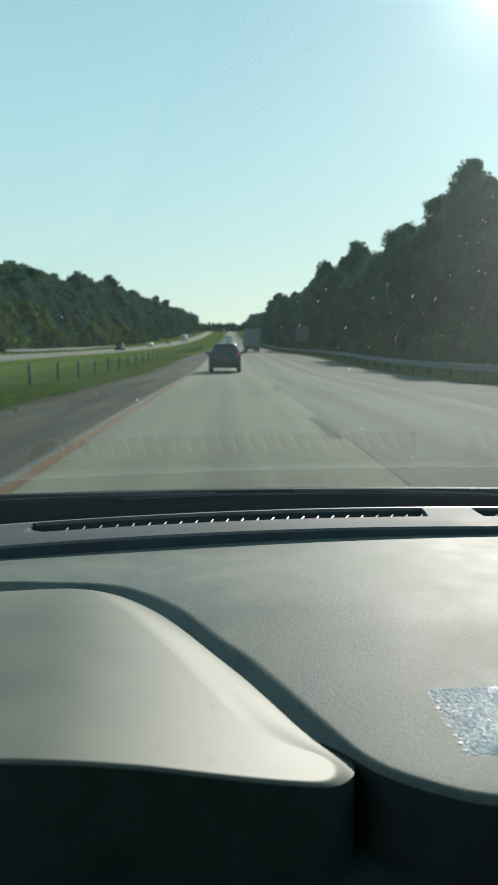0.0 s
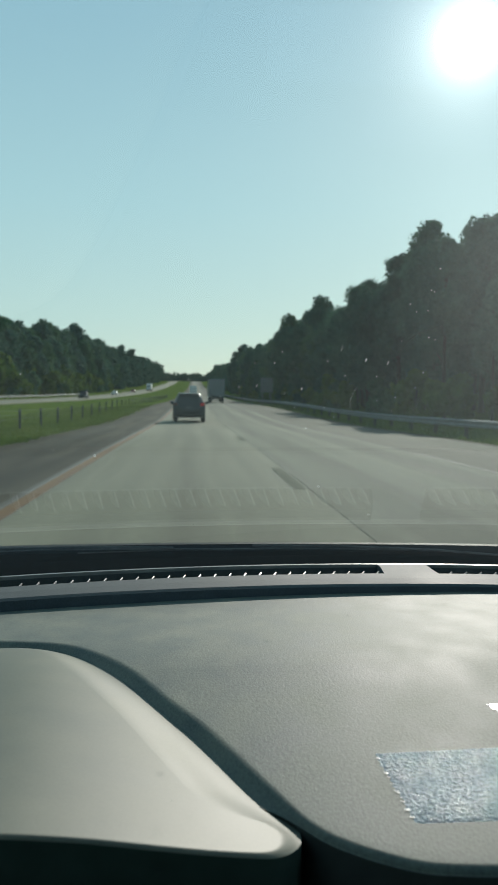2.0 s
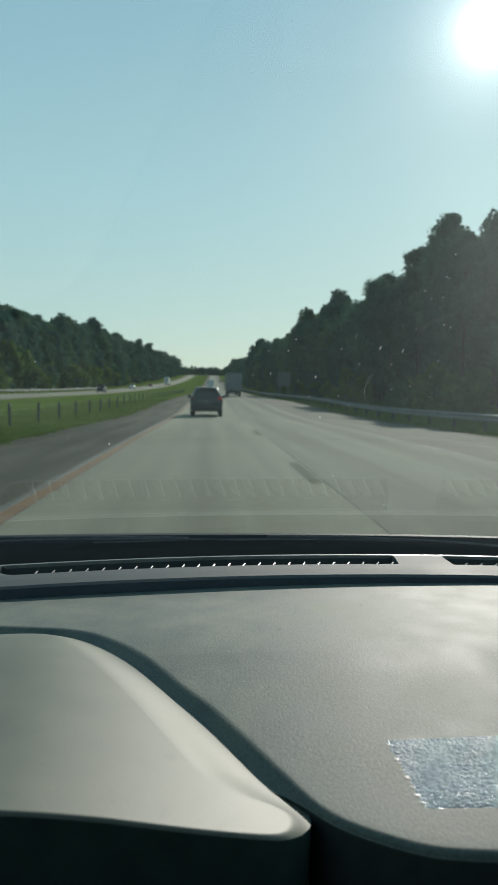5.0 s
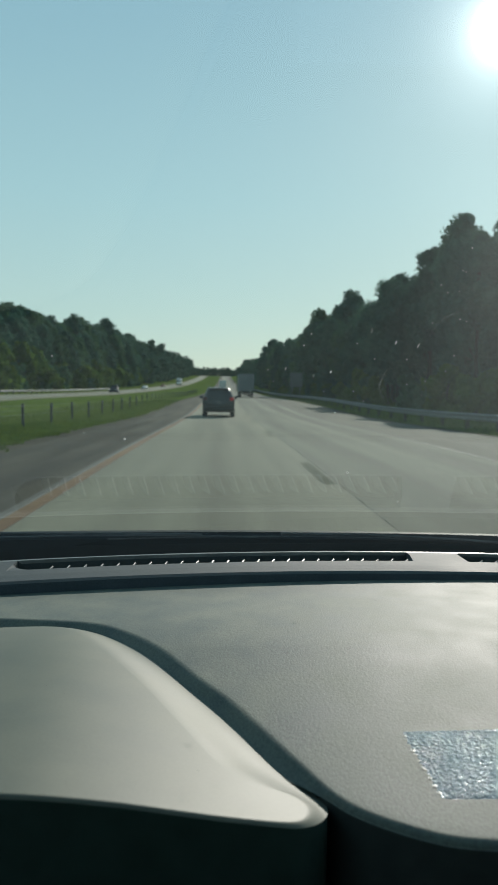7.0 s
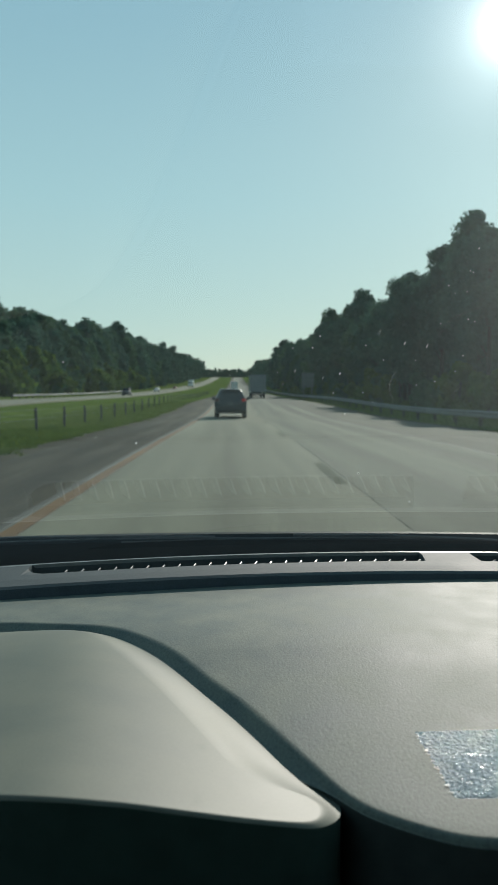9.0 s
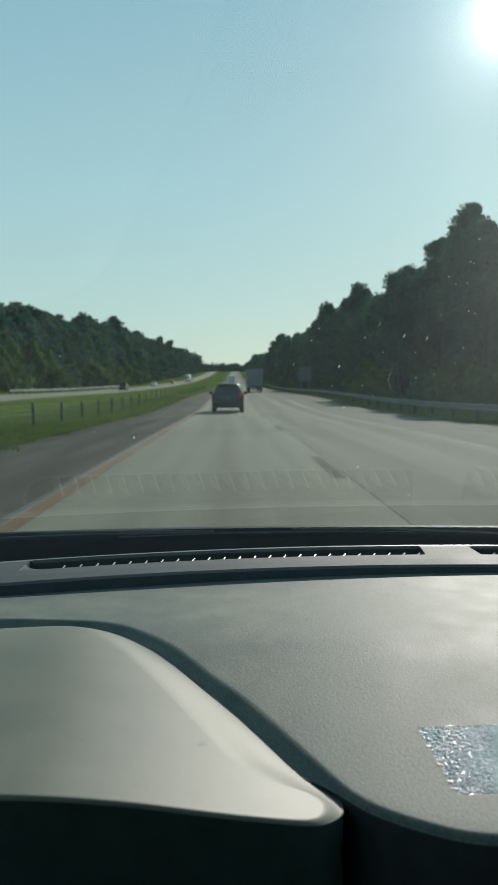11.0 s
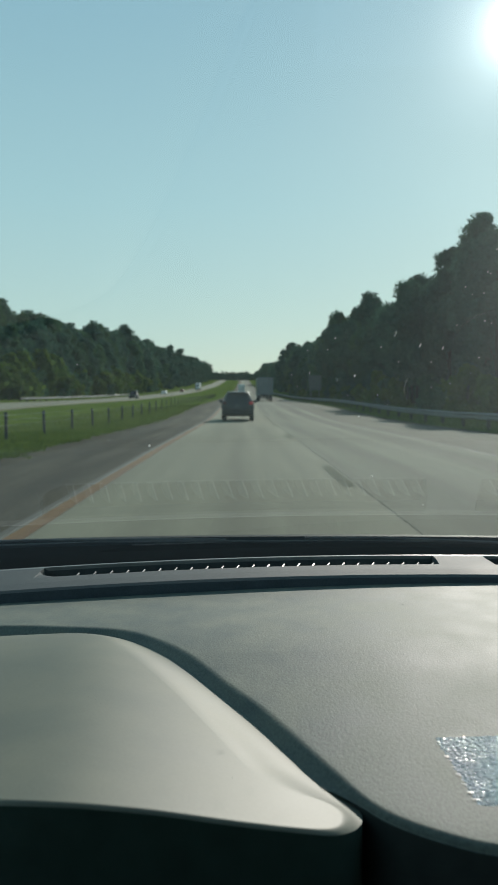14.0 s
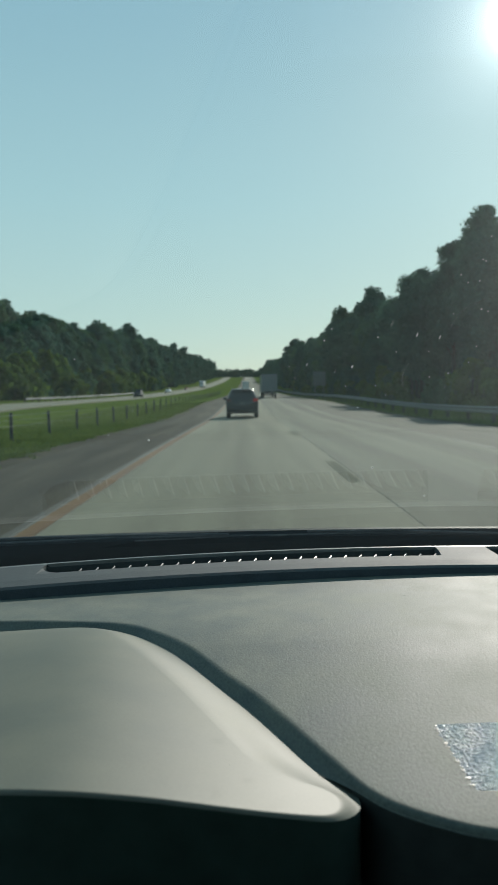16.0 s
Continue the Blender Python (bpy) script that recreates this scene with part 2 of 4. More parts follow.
# far darker than the pad: shade under its rolled edge, painted in
M_SKIRT = surface("shaded_pad_underside", (0.04, 0.047, 0.045), (0.055, 0.063, 0.06), scale=8, rough=0.8, bump=0.1, spec=0.1)
M_FIN = surface("fin_plastic", (0.15, 0.15, 0.143), (0.19, 0.19, 0.18), scale=20, rough=0.4, bump=0)
M_PAINT = surface("bonnet_paint", (0.006, 0.008, 0.009), (0.012, 0.014, 0.016), scale=3, rough=0.6, bump=0, spec=0.15)
M_LINER = surface("grey_headliner", (0.06, 0.06, 0.055), (0.09, 0.09, 0.085), scale=6, rough=0.95, bump=0.2, bump_scale=300, depth=0.002)
M_TRIM = surface("dark_trim", (0.018, 0.019, 0.02), (0.03, 0.031, 0.032), scale=6, rough=0.8, bump=0.1)
M_GLASS = window_glass("windscreen_glass", (0.92, 0.965, 0.95), 1.52, 2.2, 0.009)
M_CLEAR = window_glass("windscreen_outer_face", (0.97, 0.985, 0.975), 1.0001, 0.0)
M_CARGLASS = surface("dark_car_glass", (0.012, 0.014, 0.016), (0.018, 0.02, 0.022), rough=0.12, bump=0, rough_vary=0.02)


def thin_film(name, c1, c2, through_share, clear):
    """A dried mark on glass: scatters light both ways and is partly clear."""
    m = leafy(name, c1, c2, 0.0, through_share=through_share)
    nt = m.node_tree
    last = nt.nodes["Material Output"].inputs[0].links[0].from_socket
    see = nt.nodes.new("ShaderNodeBsdfTransparent")
    ms = nt.nodes.new("ShaderNodeMixShader")
    ms.inputs[0].default_value = clear
    nt.links.new(last, ms.inputs[1])
    nt.links.new(see.outputs[0], ms.inputs[2])
    nt.links.new(ms.outputs[0], nt.nodes["Material Output"].inputs[0])
    return m


M_SPECK = thin_film("dried_splash", (0.5, 0.51, 0.5), (0.66, 0.66, 0.64), 0.75, 0.25)
M_SMEAR = thin_film("dried_smear", (0.4, 0.4, 0.39), (0.55, 0.54, 0.52), 0.6, 0.8)
M_SUV = surface("dark_grey_paint", (0.016, 0.022, 0.026), (0.026, 0.032, 0.037), scale=2, rough=0.35, bump=0)
M_TYRE = surface("tyre_rubber", (0.015, 0.015, 0.015), (0.03, 0.03, 0.03), scale=8, rough=0.9)
M_RIM = surface("alloy_rim", (0.3, 0.3, 0.3), (0.4, 0.4, 0.4), rough=0.4, metal=0.8, bump=0)
M_RED = lamp_red("red_lamp")
M_REDOFF = surface("dull_red_lens", (0.05, 0.012, 0.014), (0.07, 0.016, 0.018), rough=0.3, bump=0)
M_WHITE = surface("white_paint", (0.62, 0.62, 0.6), (0.75, 0.75, 0.73), scale=1, rough=0.4, bump=0)
M_TRAILER = surface("trailer_door_grey", (0.15, 0.165, 0.17), (0.2, 0.215, 0.22), scale=1, rough=0.5, bump=0.1, bump_scale=8)
M_MAROON = surface("maroon_box", (0.16, 0.045, 0.03), (0.22, 0.065, 0.045), scale=1, rough=0.6)
M_SIGN = surface("bare_sign_back", (0.10, 0.11, 0.105), (0.14, 0.15, 0.14), scale=3, rough=0.7, metal=0.0, bump=0)


M_TAPE = surface("crinkled_clear_tape", (0.21, 0.28, 0.31), (0.30, 0.375, 0.405), scale=120, rough=0.1, bump=0.9, bump_scale=450,
                 fine=(0.75, 1.25), depth=0.0017, spec=0.22, rough_vary=0.02)
M_TAPE_TORN = surface("torn_tape_edge", (0.36, 0.4, 0.42), (0.5, 0.53, 0.54), scale=300, rough=0.4, bump=0.3, bump_scale=900, depth=0.0004)
M_TAPE_FLAT = surface("smooth_clear_tape", (0.20, 0.22, 0.23), (0.25, 0.27, 0.275), scale=60, rough=0.2, bump=0.5, bump_scale=420,
                      fine=(0.9, 1.1), depth=0.0004, spec=0.6, rough_vary=0.03)


# ---------------------------------------------------------------- mesh helpers
def mesh_ob(name, verts, faces, material, parent=None, label="", smooth=False):
    me = bpy.data.meshes.new(name)
    me.from_pydata([tuple(map(float, v)) for v in verts], [], [tuple(map(int, f)) for f in faces])
    me.materials.append(material)
    if smooth:
        me.polygons.foreach_set("use_smooth", [True] * len(me.polygons))
    me.update()
    ob = new(name, me)
    if parent is not None:
        ob.parent = parent
    if label:
        ob["label"] = label
    return ob


def part(name, bm, material, parent=None, label="", smooth=False):
    bmesh.ops.recalc_face_normals(bm, faces=bm.faces)
    me = bpy.data.meshes.new(name)
    bm.to_mesh(me)
    bm.free()
    me.materials.append(material)
    if smooth:
        me.polygons.foreach_set("use_smooth", [True] * len(me.polygons))
    ob = new(name, me)
    if parent is not None:
        ob.parent = parent
    if label:
        ob["label"] = label
    return ob


def box_bm(x0, x1, y0, y1, z0, z1, bevel=0.0, bm=None, seg=1):
    bm = bm or bmesh.new()
    made = bmesh.ops.create_cube(bm, size=1)["verts"]
    bmesh.ops.scale(bm, vec=(x1 - x0, y1 - y0, z1 - z0), verts=made)
    bmesh.ops.translate(bm, vec=((x0 + x1) / 2, (y0 + y1) / 2, (z0 + z1) / 2), verts=made)
    if bevel:
        edges = list({e for v in made for e in v.link_edges})
        bmesh.ops.bevel(bm, geom=edges, offset=bevel, segments=seg, affect="EDGES", profile=0.6)
    return bm


def tube_bm(path, radii, sides=7, bm=None):
    """A tube along path with a radius at each point."""
    bm = bm or bmesh.new()
    rings = []
    for i, p in enumerate(path):
        p = Vector(p)
        d = (Vector(path[min(i + 1, len(path) - 1)]) - Vector(path[max(i - 1, 0)])).normalized()
        a = d.orthogonal().normalized() if abs(d.z) < 0.9 else Vector((1, 0, 0)).cross(d).normalized()
        b = d.cross(a)
        rings.append([bm.verts.new(p + (a * math.cos(2 * math.pi * k / sides) + b * math.sin(2 * math.pi * k / sides)) * radii[i])
                      for k in range(sides)])
    for r0, r1 in zip(rings, rings[1:]):
        for k in range(sides):
            bm.faces.new((r0[k], r0[(k + 1) % sides], r1[(k + 1) % sides], r1[k]))
    bm.faces.new(rings[0][::-1])
    bm.faces.new(rings[-1])
    return bm


def cyl_x_bm(x0, x1, y, z, r, sides=20, bm=None):
    bm = bm or bmesh.new()
    w = (x1 - x0) * 0.15
    prof = [(x0, r * 0.86), (x0 + w, r), (x1 - w, r), (x1, r * 0.86)]
    rings = [[bm.verts.new((px, y + pr * math.cos(2 * math.pi * k / sides), z + pr * math.sin(2 * math.pi * k / sides)))
              for k in range(sides)] for px, pr in prof]
    for r0, r1 in zip(rings, rings[1:]):
        for k in range(sides):
            bm.faces.new((r0[k], r0[(k + 1) % sides], r1[(k + 1) % sides], r1[k]))
    bm.faces.new(rings[0][::-1])
    bm.faces.new(rings[-1])
    return bm


def smoothstep(t):
    t = np.clip(t, 0, 1)
    return t * t * (3 - 2 * t)


# ---------------------------------------------------------------- lie of the land
def road_z(y):
    """Height of the carriageway: a shallow dip, then a long climb to a crest."""
    y = np.asarray(y, float)
    dip = -0.32 * np.exp(-((y - 46) / 24.0) ** 2)
    return dip + 17.0 * (np.clip(y - 130, 0, 900) / 810.0) ** 1.6


CROSS_X = [-3000, -300, -90, -46, -36, -33.4, -19.6, -18, -13, -10, -7.6, -5.2, -4.3, -4.0, 8.4, 8.8, 9.6, 12, 15, 19, 40, 300, 3000]
CROSS_Z = [8, 4, 1.0, 0.3, -0.15, -0.12, -0.12, -0.1, -0.42, -0.34, -0.16, -0.05, -0.03, -0.14, -0.14, -0.04, -0.10, -0.2, -0.28, 0.0, 1.0, 4, 8]


def ground_z(x, y):
    return road_z(y) + np.interp(x, CROSS_X, CROSS_Z)


Y_STEPS = sorted(set([-60, -30, -10] + list(range(0, 160, 4)) + list(range(160, 420, 12)) + list(range(420, 1100, 40)) + [1200, 1500, 2200, 3200, 4500]))


def ground():
    xs = sorted(set(CROSS_X + [-26, -60, -140, -800, 28, 90, 800, -16, -11.5, -6.4, 10.6, 13.5, 17]))
    verts = [(x, y, ground_z(x, y)) for y in Y_STEPS for x in xs]
    n = len(xs)
    faces = [(j * n + i, j * n + i + 1, (j + 1) * n + i + 1, (j + 1) * n + i) for j in range(len(Y_STEPS) - 1) for i in range(n - 1)]
    ob = mesh_ob("ground", verts, faces, M_GROUND, smooth=True)
    tagged(ob, "green mown grass verge and median beside the road", "ground", kind="structure")


def ribbon(name, x0, x1, top, thick, material, parent=None, y0=-20, y1=1050, label="", chamfer=0.006):
    """A slab that follows the road's height: chamfered top edges, real thickness."""
    ys = [y0] + [y for y in Y_STEPS if y0 < y < y1] + [y1]
    verts, faces = [], []
    for y in ys:
        z = float(road_z(y)) + top
        verts += [(x0, y, z - thick), (x0, y, z - chamfer), (x0 + chamfer, y, z), (x1 - chamfer, y, z), (x1, y, z - chamfer), (x1, y, z - thick)]
    for j in range(len(ys) - 1):
        for k in range(5):
            a = j * 6 + k
            faces.append((a, a + 1, a + 7, a + 6))
        faces.append((j * 6 + 5, j * 6, j * 6 + 6, j * 6 + 11))
    faces += [tuple(range(6)), tuple(range(len(verts) - 6, len(verts)))[::-1]]
    return mesh_ob(name, verts, faces, material, parent, label)


def road():
    base = ribbon("road", -2.23, 8.75, -0.006, 0.2, M_SEAL)
    tagged(base, "pale worn concrete two-lane highway carriageway", "road", kind="structure")
    ribbon("lane_slab", -1.92, 1.6155, 0.0, 0.05, M_CONCRETE, base, label="pale grey concrete lane slab with worn surface")
    ribbon("lane_slab", 1.6245, 5.42, 0.0, 0.05, M_CONCRETE_B, base, label="concrete lane slab polished by wheels")
    ribbon("shoulder_slab", 5.45, 8.72, -0.004, 0.05, M_SHOULDER, base, label="dusty brownish concrete shoulder slab")
    ribbon("edge_strip", -2.23, -2.14, -0.002, 0.05, M_EDGE, base, label="dusty slab edge")
    ribbon("edge_line", -2.10, -1.935, 0.002, 0.05, M_YELLOW, base, label="worn orange-yellow painted edge line", chamfer=0.001)
    for k in range(14):
        y = 10.2 + 12.2 * k
        ribbon("lane_mark", 1.40, 1.575, 0.003, 0.008, M_PATCH, base, y0=y, y1=y + 3.1, label="worn dark lane mark", chamfer=0.001)
    ribbon("edge_line", 5.30, 5.40, 0.004, 0.003, M_EDGE, base, label="worn white painted edge line", chamfer=0.001)
    sh = ribbon("shoulder", -4.35, -2.24, -0.012, 0.12, M_ASPHALT)
    tagged(sh, "dark brown asphalt shoulder along the median grass", "road shoulder", kind="structure")
    verts, faces = [], []
    for k in range(150):
        y = 4.0 + 0.3 * k
        z = float(road_z(y)) - 0.012
        o = len(verts)
        verts += [(-3.55, y, z), (-3.15, y, z), (-3.15, y + 0.09, z + 0.006), (-3.55, y + 0.09, z + 0.006), (-3.15, y + 0.18, z), (-3.55, y + 0.18, z)]
        faces += [(o, o + 1, o + 2, o + 3), (o + 3, o + 2, o + 4, o + 5)]
    rb = mesh_ob("rumble_strip", verts, faces, M_ASPHALT, sh)
    rb["kind"] = "stuff"
    dirt = ribbon("gravel_verge", -4.95, -4.352, -0.02, 0.1, M_DIRT)
    tagged(dirt, "strip of gravel and dry soil between shoulder and grass", "gravel", kind="structure")
    dirt2 = ribbon("gravel_verge", 8.752, 9.35, -0.03, 0.12, M_DIRT)
    tagged(dirt2, "strip of gravel beside the concrete shoulder", "gravel", kind="structure")
    opp = ribbon("road", -31.6, -21.2, 0.0, 0.2, M_CONCRETE)
    tagged(opp, "pale concrete carriageway of the opposite direction", "road", kind="structure")
    ribbon("edge_line", -22.2, -22.05, 0.004, 0.003, M_YELLOW, opp, chamfer=0.001)
    ribbon("edge_line", -30.2, -30.05, 0.004, 0.003, M_EDGE, opp, chamfer=0.001)


ground()
road()


# ---------------------------------------------------------------- plants
def crown_mesh(name, rng, zlo, zhi, radius, lobes, per_lobe, leaf, material, core=True, origin=(0, 0, 0), lists=None):
    """Many small leaf sprays on uneven lobes; lists collects several crowns into one mesh."""
    h = zhi - zlo
    centres, rads = [], []
    for k in range(lobes):
        t = (k + rng.random()) / lobes
        prof = math.sin(math.pi * min(0.97, 0.12 + 0.86 * t)) ** 0.7
        a, q = rng.random() * 2 * math.pi, math.sqrt(rng.random())
        centres.append((radius * prof * q * 0.85 * math.cos(a), radius * prof * q * 0.85 * math.sin(a), zlo + h * t))
        rads.append(radius * (0.2 + 0.2 * rng.random()) * (0.6 + 0.5 * prof))
    centres, rads = np.array(centres), np.array(rads)
    P, O = [], []
    for c, r in zip(centres, rads):
        d = rng.normal(size=(per_lobe, 3))
        d /= np.linalg.norm(d, axis=1)[:, None]
        d[:, 2] *= 0.8
        p = c + d * r * rng.uniform(0.7, 1.42, (per_lobe, 1))
        gap = np.linalg.norm(p[:, None] - centres[None], axis=2) / rads[None]
        keep = gap.min(axis=1) > 0.7
        P.append(p[keep])
        O.append(d[keep])
    P, O = np.concatenate(P), np.concatenate(O)
    n = O * 0.7 + rng.normal(size=O.shape) * 0.75
    n /= np.linalg.norm(n, axis=1)[:, None]
    a = np.cross(n, rng.normal(size=n.shape))
    a /= np.linalg.norm(a, axis=1)[:, None]
    b = np.cross(n, a)
    s = leaf * rng.uniform(0.55, 1.4, (len(P), 1))
    w = s * rng.uniform(0.45, 0.9, (len(P), 1))
    quad = np.stack([P - a * s, P - b * w + n * s * 0.15, P + a * s, P + b * w - n * s * 0.15], axis=1).reshape(-1, 3)
    faces = [(4 * i, 4 * i + 1, 4 * i + 2, 4 * i + 3) for i in range(len(P))]
    verts = quad
    if core:
        g = (1 + 5 ** 0.5) / 2
        ico = np.array([(-1, g, 0), (1, g, 0), (-1, -g, 0), (1, -g, 0), (0, -1, g), (0, 1, g), (0, -1, -g), (0, 1, -g), (g, 0, -1), (g, 0, 1), (-g, 0, -1), (-g, 0, 1)])
        ico /= np.linalg.norm(ico[0])
        tri = [(0, 11, 5), (0, 5, 1), (0, 1, 7), (0, 7, 10), (0, 10, 11), (1, 5, 9), (5, 11, 4), (11, 10, 2), (10, 7, 6), (7, 1, 8),
               (3, 9, 4), (3, 4, 2), (3, 2, 6), (3, 6, 8), (3, 8, 9), (4, 9, 5), (2, 4, 11), (6, 2, 10), (8, 6, 7), (9, 8, 1)]
        for c, r in zip(centres, rads):
            o = len(verts)
            verts = np.concatenate([verts, c + ico * r * 0.78 * rng.uniform(0.8, 1.1, (12, 1))])
            faces += [(o + i, o + j, o + k) for i, j, k in tri]
    verts = verts + np.array(origin)
    if lists is not None:
        o = lists[2]
        lists[0].append(verts)
        lists[1].extend([tuple(i + o for i in f) for f in faces])
        lists[2] += len(verts)
        return centres
    return mesh_ob(name, verts, faces, material), centres


def tree_kind(seed, height, radius, lobes, per_lobe, leaf, material, low=0.22):
    """A tree at the origin: tapered trunk with limbs, and a crown."""
    rng = np.random.default_rng(seed)
    root = new("tree")
    crown, centres = crown_mesh("crown", rng, height * low, height * 0.97, radius, lobes, per_lobe, leaf, material)
    crown.parent = root
    bend = rng.normal(size=2) * 0.25
    path = [(bend[0] * t * t, bend[1] * t * t, height * 0.9 * t - 0.3 * (t == 0)) for t in (0, 0.08, 0.3, 0.6, 1.0)]
    bm = tube_bm(path, [0.34, 0.26, 0.21, 0.14, 0.04], 7)
    for c in centres[::3]:
        t = max(0.12, min(0.9, (c[2] - 1.5) / (height * 0.9)))
        base = Vector((bend[0] * t * t, bend[1] * t * t, height * 0.9 * t * 0.9))
        tip = Vector(c)
        tube_bm([base, base.lerp(tip, 0.5) + Vector((0, 0, 0.3)), tip], [0.09, 0.06, 0.025], 5, bm)
    part("trunk", bm, M_BARK, root, "rough brown trunk with limbs", smooth=True)
    return root


def place_tree(kinds, x, y, scale, turn, label, group):
    src = kinds[int(random.random() * len(kinds)) % len(kinds)]
    z = float(ground_z(x, y)) - 0.05
    ob = copy_thing(src, pose(x, y, z, 0, 0, turn))
    ob.scale = (scale * random.uniform(0.9, 1.12), scale * random.uniform(0.9, 1.12), scale)
    return tagged(ob, label, "tree", group)


def rise(y, seed):
    """Slow swells in the height of a wood's edge, from about -1 to 1."""
    return noise.noise(Vector((y / 38.0, seed, 0.3))) * 1.3 + 0.6 * noise.noise(Vector((y / 13.0, seed, 5.1)))


def woods():
    near = [tree_kind(s, 17, 4.6, 44, 330, 0.2, M_LEAF) for s in (1, 2, 3)] + [tree_kind(4, 18, 3.8, 40, 300, 0.2, M_LEAF_L, 0.25), tree_kind(5, 20, 3.6, 34, 260, 0.2, M_LEAF, 0.35)]
    mid = [tree_kind(s, 17, 4.6, 36, 150, 0.32, M_LEAF) for s in (11, 12)] + [tree_kind(13, 17, 3.9, 34, 150, 0.32, M_LEAF_L, 0.14), tree_kind(14, 16, 3.5, 32, 150, 0.32, M_LEAF_L, 0.1)]
    # wood on the near side of the carriageway
    y = 34.0
    while y < 330:
        kinds = near if y < 130 else mid
        s = (0.84 + 0.3 * rise(y, 1.7)) * (0.86 + 0.14 * smoothstep((y - 60) / 40))
        place_tree(kinds, 19.5 + random.uniform(-1.2, 1.6), y, s * random.uniform(0.75, 1.12), random.uniform(0, 360),
                   "tall dark green leafy tree at the wood's edge", "roadside wood")
        if y < 240:
            place_tree(kinds, 25.5 + random.uniform(-1.5, 1.5), y + 2.5, s * random.uniform(1.0, 1.22), random.uniform(0, 360),
                       "tall dark green leafy tree deeper in the wood", "roadside wood")
        y += random.uniform(4.2, 6.2) * (1 if y < 200 else 1.25)
    # wood beyond the opposite carriageway
    y = 92.0
    while y < 480:
        s = 0.90 + min(0.36, 0.0015 * (y - 110)) + 0.12 * rise(y, 8.2)
        place_tree(mid, -47 + random.uniform(-1.5, 1.5), y, s * random.uniform(0.85, 1.0), random.uniform(0, 360),
                   "green leafy tree in the wood beyond the opposite lanes", "far side wood")
        place_tree(mid, -54 + random.uniform(-2, 2), y + 3, s * random.uniform(1.1, 1.28), random.uniform(0, 360),
                   "tall green leafy tree in the wood beyond the opposite lanes", "far side wood")
        y += random.uniform(5.5, 8.0)
    for src in near + mid:
        for o in (*src.children_recursive, src):
            bpy.data.objects.remove(o)
    # far woods and the depth behind the first rows
    rng = np.random.default_rng(77)
    for name, spots in (
        ("woodland", [(21 + rng.uniform(-2, 14), y, 17 + 3.4 * rise(y, 1.7)) for y in np.arange(250, 760, 4.2)]),
        ("woodland", [(-45 - rng.uniform(-2, 16), y, 26 - 0.012 * max(0, y - 560) + 3 * rise(y, 8.2)) for y in np.arange(440, 1010, 4.6)]),
        ("woodland", [(34 + rng.uniform(-2, 6), y, 17 + 2.5 * rise(y, 1.7)) for y in np.arange(48, 300, 5)]),
        ("woodland", [(-66 + rng.uniform(-4, 4), y, 18 + 0.03 * (y - 110) + 2.5 * rise(y, 8.2)) for y in np.arange(110, 460, 6)]),
        ("woodland", [(x + rng.uniform(-3, 3), 1050 + rng.uniform(-30, 40), rng.uniform(8, 13)) for x in np.arange(-280, 300, 2.6)]),
    ):
        lists = [[], [], 0]
        for x, yy, h in spots:
            crown_mesh("woodland", rng, h * 0.02, h, 5.0 if yy > 1000 else max(4.2, 0.25 * h), 13, 38, 0.8, M_LEAF, True, (x, yy, float(ground_z(x, yy)) - 0.3), lists)
        ob = mesh_ob(name, np.concatenate(lists[0]), lists[1], M_LEAF)
        tagged(ob, "distant dark green mixed woodland", "woods", kind="stuff")


def shrubs():
    kinds = []
    for s, m in ((31, M_SHRUB), (32, M_LEAF_L), (33, M_SHRUB)):
        root = new("bush")
        c, _ = crown_mesh("foliage", np.random.default_rng(s), 0.1, 3.0, 1.7, 12, 80, 0.26, m)
        c.parent = root
        rng = np.random.default_rng(s)
        bm = bmesh.new()
        for k in range(5):
            a = rng.random() * 6.28
            tube_bm([(0.12 * math.cos(a), 0.12 * math.sin(a), -0.1), (0.5 * math.cos(a), 0.5 * math.sin(a), 1.0), (0.9 * math.cos(a), 0.9 * math.sin(a), 2.2)],
                    [0.05, 0.035, 0.015], 5, bm)
        part("stem", bm, M_BARK, root)
        kinds.append(root)
    spots = []
    y = 40.0
    while y < 260:
        spots.append((16.8 + random.uniform(-0.6, 0.8), y, random.uniform(0.55, 1.1), "bushy green shrub in front of the roadside wood", "wood edge shrubs"))
        y += random.uniform(4.0, 7.5)
    y = 110.0
    while y < 380:
        spots.append((-42.6 + random.uniform(-1.5, 1), y, random.uniform(1.1, 2.6), "bright green shrub beyond the opposite lanes", "far side shrubs"))
        y += random.uniform(3.0, 6.0)
    for x, y, s, label, group in spots:
        ob = copy_thing(kinds[int(random.random() * 3)], pose(x, y, float(ground_z(x, y)) - 0.02, 0, 0, random.uniform(0, 360)))
        ob.scale = (s, s, s * random.uniform(0.8, 1.2))
        tagged(ob, label, "shrub", group)
    for src in kinds:
        for o in (*src.children_recursive, src):
            bpy.data.objects.remove(o)


